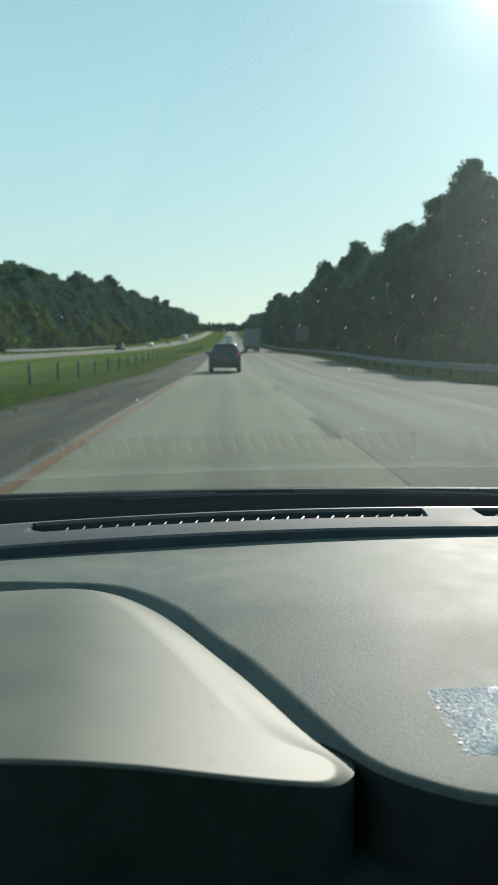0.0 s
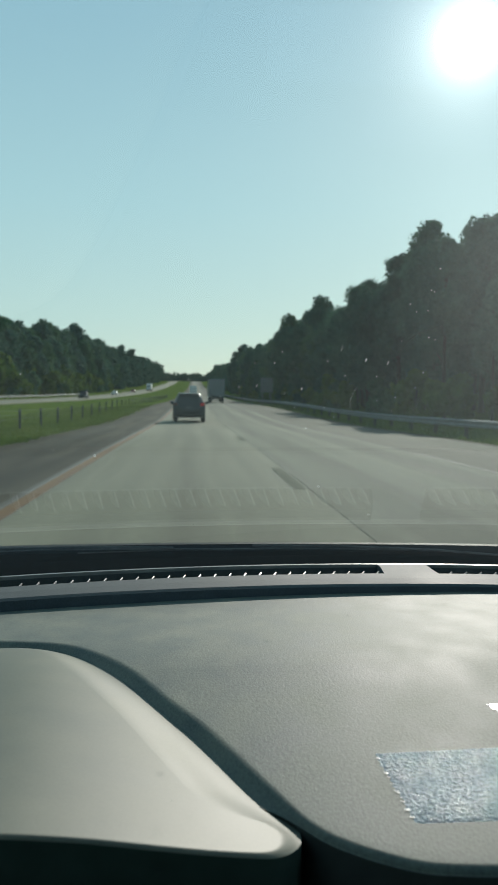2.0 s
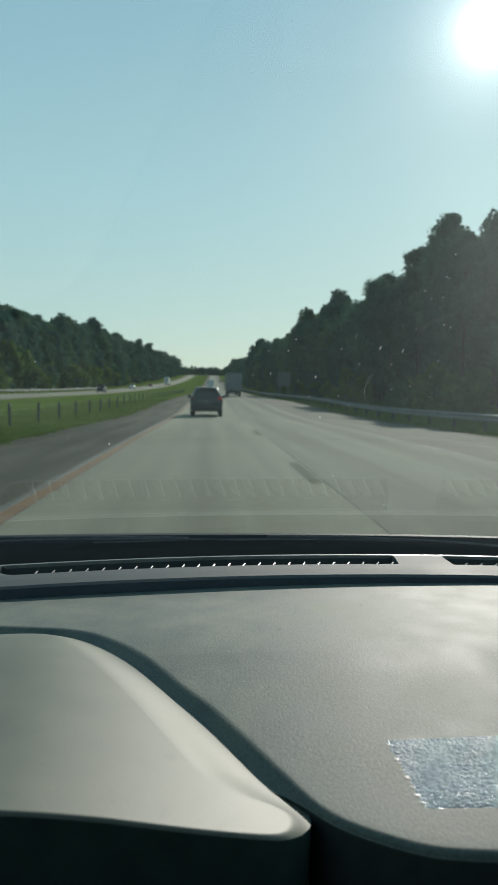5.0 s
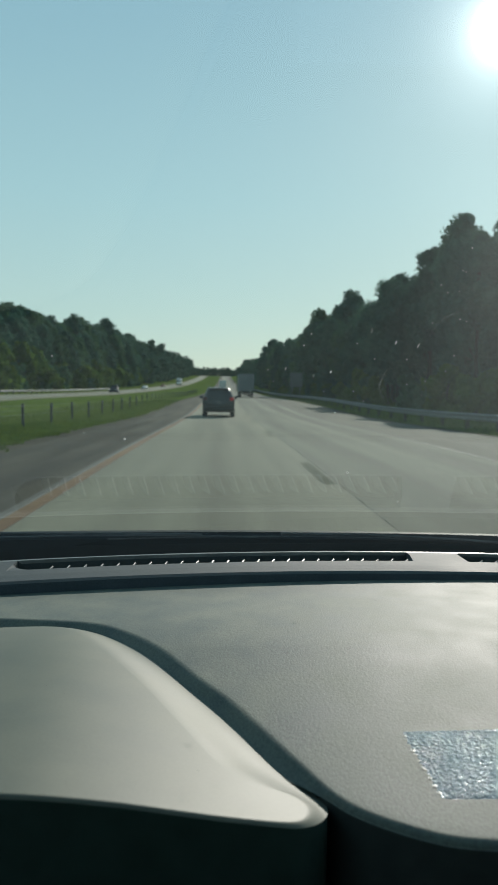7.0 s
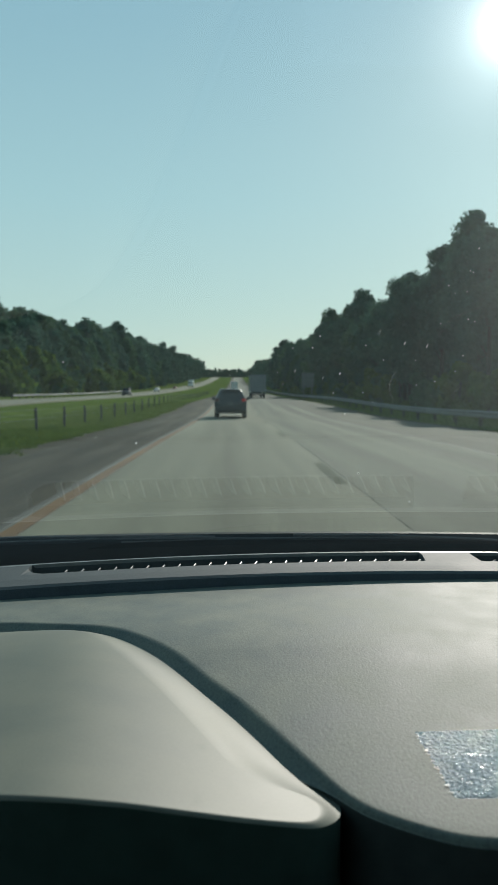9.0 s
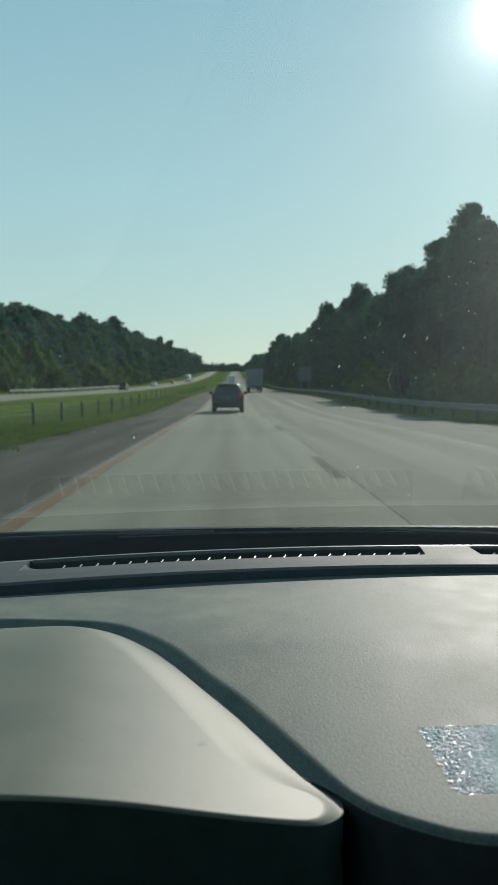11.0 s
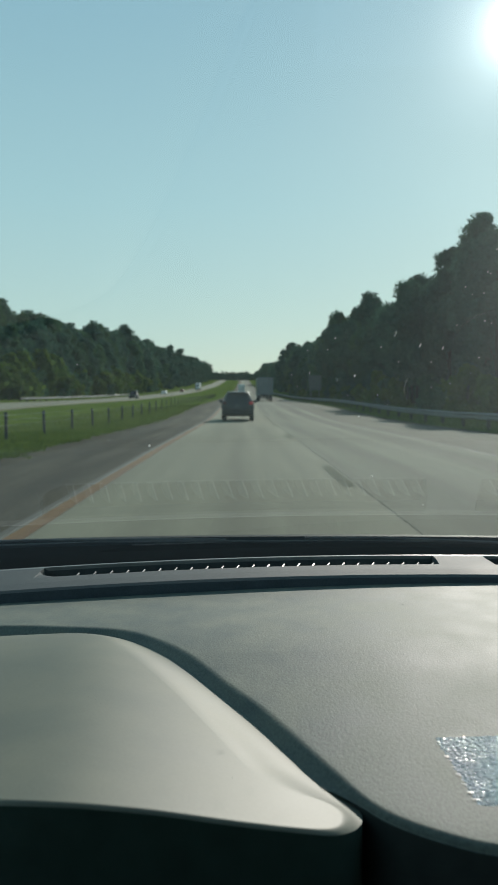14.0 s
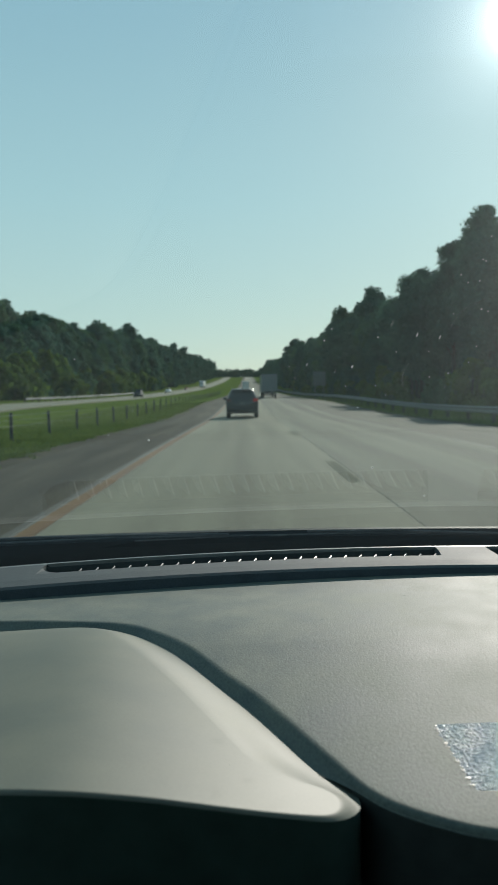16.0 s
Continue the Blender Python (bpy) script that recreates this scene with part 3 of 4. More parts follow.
def grass():
    rng = np.random.default_rng(5)
    for x0, x1, y0, y1, count, hh, label in ((-14, -4.8, 9, 90, 42000, 0.075, "long green grass with seed heads in the median"),
                                             (-5.3, -4.2, 8, 70, 16000, 0.07, "ragged grass tufts along the shoulder's edge"),
                                             (9.3, 16.5, 18, 110, 9000, 0.16, "green grass strip in front of the wood")):
        y = y0 + (y1 - y0) * rng.random(count) ** 1.6
        x = rng.uniform(x0, x1, count)
        if x1 == -4.2:          # thin out towards the road, in clumps
            keep = np.array([noise.noise(Vector((a * 1.1, b * 0.8, 3.0))) + 0.5 * noise.noise(Vector((a * 4, b * 3, 7.0))) > 1.1 * (a + 4.95) for a, b in zip(x, y)])
            x, y, count = x[keep], y[keep], int(keep.sum())
        tall = hh * rng.uniform(0.5, 1.6, count) * (1 + 0.8 * np.exp(-((x + 7.3) / 0.6) ** 2))
        z = np.array([ground_z(a, b) for a, b in zip(x, y)]) - 0.01
        a = rng.uniform(0, 2 * math.pi, count)
        w = 0.02 + 0.018 * rng.random(count)
        lean = rng.normal(size=(count, 2)) * 0.4 * tall[:, None]
        base = np.stack([x, y, z], 1)
        side = np.stack([np.cos(a) * w, np.sin(a) * w, np.zeros(count)], 1)
        top = base + np.stack([lean[:, 0], lean[:, 1], tall], 1)
        v = np.stack([base - side, base + side, top], 1).reshape(-1, 3)
        ob = mesh_ob("grass", v, [(3 * i, 3 * i + 1, 3 * i + 2) for i in range(count)], M_BLADES)
        tagged(ob, label, "grass", kind="stuff")


woods()
shrubs()
grass()


# ---------------------------------------------------------------- barriers and sign
def cable_fence():
    X, S, Y0, N = -7.6, 4.6, 5.5, 46
    fence = new("cable_fence")
    fence.location = (X, Y0, float(ground_z(X, Y0)))
    tagged(fence, "steel cable barrier on dark posts in the grassy median", "fence")
    bm = box_bm(-0.05, 0.05, -0.035, 0.035, -0.2, 0.95, 0.012)
    tmp = part("post", bm, M_POST)
    band = part("band", box_bm(-0.053, 0.053, -0.038, 0.038, 0.80, 0.90, 0.012), M_REFLECT)
    pm, bmn = tmp.data, band.data
    bpy.data.objects.remove(tmp)
    bpy.data.objects.remove(band)
    for k in range(N):
        y = Y0 + S * k
        post = new("post", pm)
        post.parent = fence
        post.location = (0, y - Y0, float(ground_z(X, y)) - float(ground_z(X, Y0)))
        post.rotation_euler = (radians(random.uniform(-1.5, 1.5)), radians(random.uniform(-1.5, 1.5)), 0)
        bd = new("band", bmn)
        bd.parent = post
    for zc, dx in ((0.86, 0.052), (0.68, -0.052), (0.52, 0.052)):
        pts = [(dx, S * k, float(ground_z(X, Y0 + S * k)) - float(ground_z(X, Y0)) + zc) for k in range(N)]
        part("cable", tube_bm(pts, [0.0045] * N, 5), M_STEEL, fence, "thin grey steel cable")


def w_beam(name, x, y0, y1, face, label):
    rail = new("guard_rail")
    rail.location = (x, y0, float(ground_z(x, y0)))
    tagged(rail, label, "guard rail")
    prof = [(0.0, 0.78), (0.055, 0.74), (0.055, 0.69), (0.0, 0.645), (0.0, 0.605), (0.055, 0.56), (0.055, 0.51), (0.0, 0.47)]
    ys = list(np.arange(y0, y1, 3.81))
    verts, faces = [], []
    for y in ys:
        dz = float(ground_z(x, y)) - float(ground_z(x, y0))
        verts += [(face * (0.14 + a), y - y0, dz + b) for a, b in prof] + [(face * (0.132 + a), y - y0, dz + b) for a, b in prof[::-1]]
    n = 16
    for j in range(len(ys) - 1):
        faces += [(j * n + k, j * n + (k + 1) % n, (j + 1) * n + (k + 1) % n, (j + 1) * n + k) for k in range(n)]
    faces += [tuple(range(n))[::-1], tuple(range(len(verts) - n, len(verts)))]
    mesh_ob("beam", verts, faces, M_STEEL, rail, "galvanised corrugated steel beam")
    tmp = part("post", box_bm(-0.08, 0.08, -0.06, 0.06, -0.3, 0.76, 0.012), M_BARK)
    blk = part("block", box_bm(0.0, 0.13, -0.05, 0.05, 0.45, 0.78, 0.01), M_BARK)
    pm, bmn = tmp.data, blk.data
    bpy.data.objects.remove(tmp)
    bpy.data.objects.remove(blk)
    for y in ys[::1]:
        p = new("post", pm)
        p.parent = rail
        p.location = (0, y - y0, float(ground_z(x, y)) - float(ground_z(x, y0)))
        b = new("block", bmn)
        b.parent = p
        b.scale = (face, 1, 1)


def sign_back():
    x, y = 12.5, 128.0
    s = new("road_sign")
    s.location = (x, y, float(ground_z(x, y)))
    tagged(s, "bare grey back of a road sign on two posts", "road sign")
    part("panel", box_bm(-1.1, 1.1, -0.01, 0.01, 2.1, 4.6, 0.004), M_SIGN, s)
    for px in (-0.7, 0.7):
        part("post", box_bm(px - 0.05, px + 0.05, 0.012, 0.1, -0.3, 4.5, 0.01), M_STEEL, s)
    for pz in (2.6, 3.35, 4.1):
        part("stiffener", box_bm(-1.05, 1.05, -0.045, -0.012, pz - 0.03, pz + 0.03, 0.005), M_STEEL, s)


cable_fence()
w_beam("guard_rail", 11.0, 14.0, 330.0, -1, "weathered galvanised guard rail beside the concrete shoulder")
w_beam("guard_rail", -34.0, 114.0, 226.0, 1, "weathered galvanised guard rail beyond the opposite lanes")
sign_back()


# ---------------------------------------------------------------- vehicles
def loft(sections):
    """sections: (y, [(x, z) half profile from bottom centre to top centre]); mirrored and skinned along y."""
    bm = bmesh.new()
    rings = []
    for y, half in sections:
        pts = half + [(-x, z) for x, z in half[::-1] if x > 1e-6]
        rings.append([bm.verts.new((x, y, z)) for x, z in pts])
    for r0, r1 in zip(rings, rings[1:]):
        n = len(r0)
        for k in range(n):
            bm.faces.new((r0[k], r0[(k + 1) % n], r1[(k + 1) % n], r1[k]))
    bm.faces.new(rings[0])
    bm.faces.new(rings[-1][::-1])
    return bm


def wheels(parent, half_track, ys, r, w, rims=True):
    for y in ys:
        for sx in (-1, 1):
            x = sx * half_track
            wh = part("wheel", cyl_x_bm(x - w / 2, x + w / 2, y, r, r), M_TYRE, parent, "black rubber tyre", smooth=True)
            if rims:
                part("rim", cyl_x_bm(x - w / 2 - 0.006, x + w / 2 + 0.006, y, r, r * 0.62), M_RIM, wh, "alloy rim")


def suv(x, y, paint):
    v = new("suv")
    v.location = (x, y, float(road_z(y + 2)))
    tagged(v, "dark grey compact SUV seen from behind on the road", "car")

    def half(wb, wm, wr, zb, zm, zr):
        return [(0.0, zb), (wb * 0.86, zb), (wb, zb + 0.09), (wm, zm - 0.28), (wm, zm - 0.04), (wm * 0.97, zm), (wr + 0.05, zr - 0.12), (wr - 0.02, zr - 0.03), (wr * 0.6, zr), (0.0, zr + 0.012)]

    body = loft([(0.0, half(0.78, 0.84, 0.52, 0.50, 0.98, 1.02)), (0.06, half(0.82, 0.89, 0.56, 0.42, 1.0, 1.1)), (0.16, half(0.86, 0.915, 0.585, 0.36, 1.03, 1.36)),
                 (0.32, half(0.88, 0.925, 0.60, 0.30, 1.05, 1.62)), (0.7, half(0.89, 0.93, 0.625, 0.27, 1.05, 1.665)), (1.7, half(0.89, 0.93, 0.635, 0.25, 1.03, 1.69)),
                 (2.5, half(0.89, 0.93, 0.61, 0.25, 1.01, 1.62)), (3.2, half(0.89, 0.925, 0.6, 0.25, 0.99, 1.16)), (4.1, half(0.86, 0.88, 0.56, 0.28, 0.92, 0.98)),
                 (4.5, half(0.7, 0.74, 0.46, 0.36, 0.72, 0.8))])
    part("body", body, paint, v, "dark grey painted body", smooth=True)
    rear = bmesh.new()
    pts = [(-0.60, 0.105, 1.12), (0.60, 0.105, 1.12), (0.53, 0.265, 1.53), (-0.53, 0.265, 1.53)]
    f = [rear.verts.new(p) for p in pts] + [rear.verts.new((p[0], p[1] + 0.05, p[2])) for p in pts]
    for a in ((0, 1, 2, 3), (7, 6, 5, 4), (0, 4, 5, 1), (1, 5, 6, 2), (2, 6, 7, 3), (3, 7, 4, 0)):
        rear.faces.new([f[i] for i in a])
    part("rear_window", rear, M_CARGLASS, v, "dark tinted rear window")
    for sx in (-1, 1):
        part("tail_lamp", box_bm(sx * 0.76 - 0.12, sx * 0.76 + 0.12, -0.005, 0.18, 0.95, 1.13, 0.03, seg=2), M_RED if sx > 0 else M_REDOFF, v, "red tail lamp")
        part("mirror", box_bm(sx * 1.03 - 0.1, sx * 1.03 + 0.1, 2.35, 2.5, 1.02, 1.2, 0.03, seg=2), paint, v, "door mirror")
        part("roof_rail", tube_bm([(sx * 0.55, 0.5, 1.64), (sx * 0.56, 0.65, 1.73), (sx * 0.57, 1.9, 1.745), (sx * 0.57, 2.1, 1.67)], [0.018] * 4, 6), M_STEEL, v, "roof rail")
    part("bumper", box_bm(-0.88, 0.88, -0.07, 0.2, 0.40, 0.66, 0.05, seg=3), M_TRIM, v, "black plastic rear bumper")
    part("number_plate", box_bm(-0.16, 0.16, -0.014, 0.0, 0.80, 0.90, 0.004), M_REFLECT, v, "pale plate")
    part("spoiler", box_bm(-0.55, 0.55, 0.18, 0.42, 1.585, 1.63, 0.015), paint, v, "roof spoiler")
    part("exhaust", cyl_x_bm(0.4, 0.5, 0.05, 0.33, 0.04, 10), M_STEEL, v)
    wheels(v, 0.80, (0.85, 3.55), 0.35, 0.23)
    return v


def box_truck(x, y, label, body_mat, w=2.55, h=3.9, length=14.0, away=True):
    v = new("truck")
    z = float(road_z(y + length / 2))
    v.location = (x, y, z)
    if not away:
        v.rotation_euler = (0, 0, math.pi)
    tagged(v, label, "truck")
    part("box", box_bm(-w / 2, w / 2, 0, length, 1.05, h, 0.04), body_mat, v, "box body")
    for px in (-w / 4, w / 4):
        d = part("door", box_bm(px - w / 4 + 0.05, px + w / 4 - 0.02, -0.03, 0.0, 1.12, h - 0.1, 0.01), body_mat, v, "rear door")
        part("lock_bar", tube_bm([(px, -0.05, 1.15), (px, -0.05, h - 0.15)], [0.02, 0.02], 6), M_STEEL, d)
    part("bumper", box_bm(-w / 2 + 0.1, w / 2 - 0.1, 0.1, 0.2, 0.45, 0.6, 0.01), M_TRIM, v, "rear guard")
    part("chassis", box_bm(-0.5, 0.5, 0.3, length + 1.2, 0.75, 1.05, 0.02), M_TRIM, v)
    for sx in (-1, 1):
        part("tail_lamp", box_bm(sx * 1.0 - 0.12, sx * 1.0 + 0.12, 0.06, 0.1, 0.62, 0.75, 0.01), M_REDOFF, v, "red tail lamp")
    cab = loft([(length + 0.4, [(0, 0.7), (1.15, 0.7), (1.2, 1.6), (1.15, 2.9), (0.9, 3.2), (0, 3.25)]), (length + 2.0, [(0, 0.6), (1.18, 0.6), (1.2, 1.6), (1.1, 2.6), (0.9, 2.85), (0, 2.9)]),
                (length + 2.5, [(0, 0.6), (1.15, 0.6), (1.15, 1.5), (1.05, 1.7), (0.8, 1.75), (0, 1.8)]), (length + 3.6, [(0, 0.6), (1.0, 0.6), (1.0, 1.3), (0.9, 1.5), (0.6, 1.55), (0, 1.58)])])
    c = part("cab", cab, M_WHITE, v, "white painted cab")
    part("windscreen", box_bm(-0.98, 0.98, length + 2.02, length + 2.4, 1.8, 2.55, 0.05), M_CARGLASS, c, "dark windscreen")
    wheels(v, 0.98, (1.2, 2.5, length + 0.6, length + 2.9), 0.5, 0.3)
    return v


def sedan(x, y, paint, label, tall=1.45, away=False):
    v = new("car")
    v.location = (x, y, float(road_z(y)))
    if not away:
        v.rotation_euler = (0, 0, math.pi)
    tagged(v, label, "car")

    def half(w, wr, zb, zm, zr):
        return [(0.0, zb), (w * 0.9, zb), (w, zb + 0.15), (w, zm - 0.05), (w * 0.95, zm), (wr, zr - 0.05), (wr * 0.7, zr), (0.0, zr)]

    part("body", loft([(-2.25, half(0.75, 0.55, 0.4, 0.75, 0.82)), (-2.0, half(0.86, 0.6, 0.25, 0.92, 1.0)), (-1.3, half(0.9, 0.6, 0.2, 0.95, 1.05 if tall < 1.6 else tall - 0.1)), (-0.6, half(0.9, 0.6, 0.2, 0.95, tall)),
                       (0.4, half(0.9, 0.6, 0.2, 0.95, tall)), (1.2, half(0.9, 0.62, 0.2, 0.93, 1.02)), (2.0, half(0.84, 0.6, 0.25, 0.8, 0.86)), (2.25, half(0.7, 0.5, 0.35, 0.65, 0.7))]), paint, v, smooth=True)
    ws = bmesh.new()
    q = [(-0.72, 1.14, 0.99), (0.72, 1.14, 0.99), (0.56, 0.5, tall - 0.07), (-0.56, 0.5, tall - 0.07)]
    f = [ws.verts.new(p) for p in q] + [ws.verts.new((p[0], p[1] + 0.03, p[2] + 0.03)) for p in q]
    for a in ((0, 1, 2, 3), (7, 6, 5, 4), (0, 4, 5, 1), (1, 5, 6, 2), (2, 6, 7, 3), (3, 7, 4, 0)):
        ws.faces.new([f[i] for i in a])
    part("windscreen", ws, M_CARGLASS, v, "dark windscreen")
    for sx in (-1, 1):
        part("headlamp", box_bm(sx * 0.62 - 0.16, sx * 0.62 + 0.16, 2.12, 2.24, 0.58, 0.72, 0.03), M_WHITE, v, "pale headlamp")
    wheels(v, 0.78, (-1.4, 1.4), 0.32, 0.2)
    return v


suv(-0.27, 42.0, M_SUV)
box_truck(3.75, 122.0, "grey box truck driving ahead, seen from behind", M_TRAILER)
box_truck(-0.3, 268.0, "white box truck far ahead on the road", M_WHITE, w=2.4, h=3.5, length=7.0)
sedan(-24.2, 166.0, M_TRIM, "dark car coming along the opposite lanes", 1.75)
sedan(-27.6, 262.0, M_WHITE, "white car coming along the opposite lanes")
box_truck(-24.0, 410.0, "white truck far off on the opposite lanes", M_WHITE, length=9.0, away=False)
sedan(-27.5, 340.0, M_MAROON, "dark red car on the opposite lanes")


# ---------------------------------------------------------------- the car that carries the camera
CX = 0.2                                   # its centre line


def bow(x):
    """How far the front of the dashboard falls back towards the sides."""
    return -0.33 * (x - CX) ** 2


# outline of the pad's near edge, and of the instrument hood (far edge, right end, near edge)
PAD_EDGE = [(-0.60, 0.600), (-0.35, 0.596), (-0.19, 0.588), (-0.144, 0.579), (-0.106, 0.567), (-0.081, 0.545), (-0.047, 0.499), (-0.021, 0.452), (0.0027, 0.4115),
            (0.034, 0.348), (0.054, 0.3115), (0.085, 0.290), (0.106, 0.2845), (0.15, 0.2815), (0.30, 0.279), (0.60, 0.276), (0.97, 0.272)]
HOOD_EDGE = [(-0.6, 0.64), (-0.4306, 0.6303), (-0.2508, 0.6327), (-0.1816, 0.6255), (-0.1401, 0.614), (-0.1138, 0.5998), (-0.0862, 0.5707), (-0.0589, 0.525),
             (-0.0353, 0.4835), (-0.0151, 0.4485), (0.0025, 0.4137), (0.0176, 0.3824), (0.0307, 0.3553), (0.0412, 0.3348), (0.0454, 0.3236), (0.0454, 0.3116),
             (0.0393, 0.2998), (0.0318, 0.292), (0.0209, 0.2881), (0.0025, 0.2836), (-0.0198, 0.2795), (-0.0414, 0.2761), (-0.0623, 0.272), (-0.083, 0.2701),
             (-0.1056, 0.2738), (-0.1443, 0.2872), (-0.35, 0.2972), (-0.6, 0.2972)]


def curve_through(points, step):
    """A smooth plan curve through the points, its stations about step apart, with unit normals to its left."""
    p = np.array([points[0]] + list(points) + [points[-1]], float)
    out = []
    for k in range(1, len(p) - 2):
        a, b, c, d = p[k - 1:k + 3]
        n = max(2, int(np.hypot(*(c - b)) / step))
        for q in np.arange(n) / n:
            m1, m2 = (c - a) / 2, (d - b) / 2
            lim = np.hypot(*(c - b))
            m1, m2 = (m * min(1.0, 1.2 * lim / max(1e-9, np.hypot(*m))) for m in (m1, m2))
            out.append((2 * q ** 3 - 3 * q ** 2 + 1) * b + (q ** 3 - 2 * q ** 2 + q) * m1 + (3 * q ** 2 - 2 * q ** 3) * c + (q ** 3 - q ** 2) * m2)
    out = np.array(out + [p[-1]])
    for _ in range(6):
        out[1:-1] = 0.25 * out[:-2] + 0.5 * out[1:-1] + 0.25 * out[2:]
    g = np.gradient(out, axis=0)
    g /= np.hypot(g[:, 0], g[:, 1])[:, None]
    return out, np.stack([-g[:, 1], g[:, 0]], 1)


def pad_z(x, y):
    x, y = np.asarray(x, float), np.asarray(y, float)
    return (1.0705 + 0.025 * (np.minimum(y, 0.5) - 0.4) + 0.012 * (np.minimum(x, 0.4) - 0.15) - 0.024 * smoothstep((y - 0.50) / 0.26)
            - 0.03 * np.maximum(0.0, x - 0.45) ** 2)


def hood_z(x, y):
    x, y = np.asarray(x, float), np.asarray(y, float)
    off = np.maximum(x, -0.25) + 0.085 + 0.1 * (y - 0.29)          # from the crest, to the right
    left = 0.05 + 0.12 * (1 - smoothstep((y - 0.27) / 0.3))
    back = 1.0985 - 0.075 * (y - 0.27) - 0.85 * np.clip(y - 0.45, 0, 0.15) ** 2
    return back + left * off - (left + 0.23) * 0.012 * np.log1p(np.exp(off / 0.012))


def grid_faces(rows, cols):
    j, i = np.meshgrid(np.arange(rows - 1), np.arange(cols - 1), indexing="ij")
    a = (j * cols + i).ravel()
    return np.stack([a, a + 1, a + cols + 1, a + cols], 1)


ROLL = np.array([(0.0, -2.6), (0.0, -1.0), (0.04, -0.72), (0.13, -0.5), (0.29, -0.29), (0.39, -0.206), (0.5, -0.134), (0.62, -0.075), (0.75, -0.032), (0.88, -0.007), (1.0, 0.0)])   # inset and drop of a rolled edge, in radii


def dashboard():
    dash = new("dashboard")
    dash.location = (CX, 0.6, 0.0)
    tagged(dash, "dusty grey textured vinyl dashboard under the windscreen", "dashboard")
    back = Matrix.Translation((-CX, -0.6, 0.0))
    shift = np.array([CX, 0.6, 0.0])
    # the pad, its near edge rolled down
    c, n = curve_through(PAD_EDGE, 0.0025)
    w = smoothstep((c[:, 0] - 0.0) / 0.05)[:, None]
    r = 0.0075 - 0.003 * w
    rows = []
    for inset, drop in ROLL:
        q = c + n * r * (inset - 0.35)
        rows.append(np.column_stack([q, pad_z(q[:, 0], q[:, 1]) + drop * r[:, 0] - (0.07 if drop < -2 else 0.0)]))
    inner = rows[-1][:, :2]
    far = np.column_stack([c[:, 0], 0.770 + bow(c[:, 0])])
    for t in np.linspace(0, 1, 60)[1:]:
        q = inner + (far - inner) * t
        rows.append(np.column_stack([q, pad_z(q[:, 0], q[:, 1])]))
    # beside the hood the skin runs on into the floor of a shallow groove; past it the edge rolls straight down
    skin = []
    for out, dip, low in ((0.034, 0.0105, 2), (0.022, 0.0090, 2), (0.013, 0.0072, 3), (0.006, 0.0048, 3)):
        q = c - n * (0.06 * r + out)
        floor = np.column_stack([q, pad_z(q[:, 0], q[:, 1]) - 0.29 * r[:, 0] - dip])
        skin.append(floor * (1 - w) + rows[low] * w if low != 3 else floor * (1 - w) + (rows[3] if out > 0.01 else 0.5 * (rows[3] + rows[4])) * w)
    skin = skin + rows[4:]
    mesh_ob("dash_pad", np.concatenate(skin) - shift, grid_faces(len(skin), len(c)), M_PAD, dash, "grained grey vinyl pad", smooth=True)
    mesh_ob("pad_skirt", np.concatenate(rows[:3]) - shift, grid_faces(3, len(c)), M_SKIRT, dash, "underside of the pad's edge, its shade put into a dark colour", smooth=True)
    # the hood over the instruments: its rim rolled down, its back a soft dome
    c, n = curve_through(HOOD_EDGE, 0.0022)
    n = -n
    near = smoothstep((0.36 - c[:, 1]) / 0.075)
    tip = int(np.argmax(c[:, 0]))
    near[tip:] = np.maximum.accumulate(near[tip:])
    foot = (1 - near) * (pad_z(c[:, 0], c[:, 1]) - 0.0065) + near * (hood_z(c[:, 0], c[:, 1]) - 0.0016)
    rise_over = (0.040 - 0.0378 * near)[:, None]
    spine = np.column_stack([np.minimum(c[:, 0], -0.009 + 0.25 * c[:, 0]), 0.41 - 0.09 * smoothstep((c[:, 0] + 0.13) / 0.13)])
    rows = [np.column_stack([c, foot - 0.07])]
    for t in np.linspace(0, 1, 14):
        q = c + n * rise_over * t
        top = hood_z(q[:, 0], q[:, 1])
        full = (1 - near) * smoothstep(t ** 0.9) + near * (1 - (1 - t) ** 2)
        rows.append(np.column_stack([q, top * full + (foot + t * (top - foot) * 0.2) * (1 - full)]))
    inner = rows[-1][:, :2]
    for t in np.linspace(0, 1, 34)[1:]:
        q = inner + (spine - inner) * t
        rows.append(np.column_stack([q, hood_z(q[:, 0], q[:, 1])]))
    top = np.array(rows[1:])
    hood = mesh_ob("instrument_hood", top.reshape(-1, 3) - shift, grid_faces(len(top), len(c))[:, ::-1], M_HOOD, dash, "smooth rounded hood over the instruments", smooth=True)
    bend = np.cross(np.gradient(top, axis=1), np.gradient(top, axis=0))
    x, y, e = top[14:, :, 0], top[14:, :, 1], 1e-4
    bend[14:] = np.stack([(hood_z(x - e, y) - hood_z(x + e, y)) / (2 * e), (hood_z(x, y - e) - hood_z(x, y + e)) / (2 * e), np.ones_like(x)], 2)
    bend *= np.where(bend[:, :, 2:] < 0, -1, 1)
    bend /= np.maximum(1e-12, np.linalg.norm(bend, axis=2))[:, :, None]
    hood.data.normals_split_custom_set_from_vertices(bend.reshape(-1, 3).tolist())
    mesh_ob("hood_skirt", np.concatenate(rows[:2]) - shift, grid_faces(2, len(c))[:, ::-1], M_FASCIA, dash, "black facing below the hood's rim, its shade put into the colour", smooth=True)
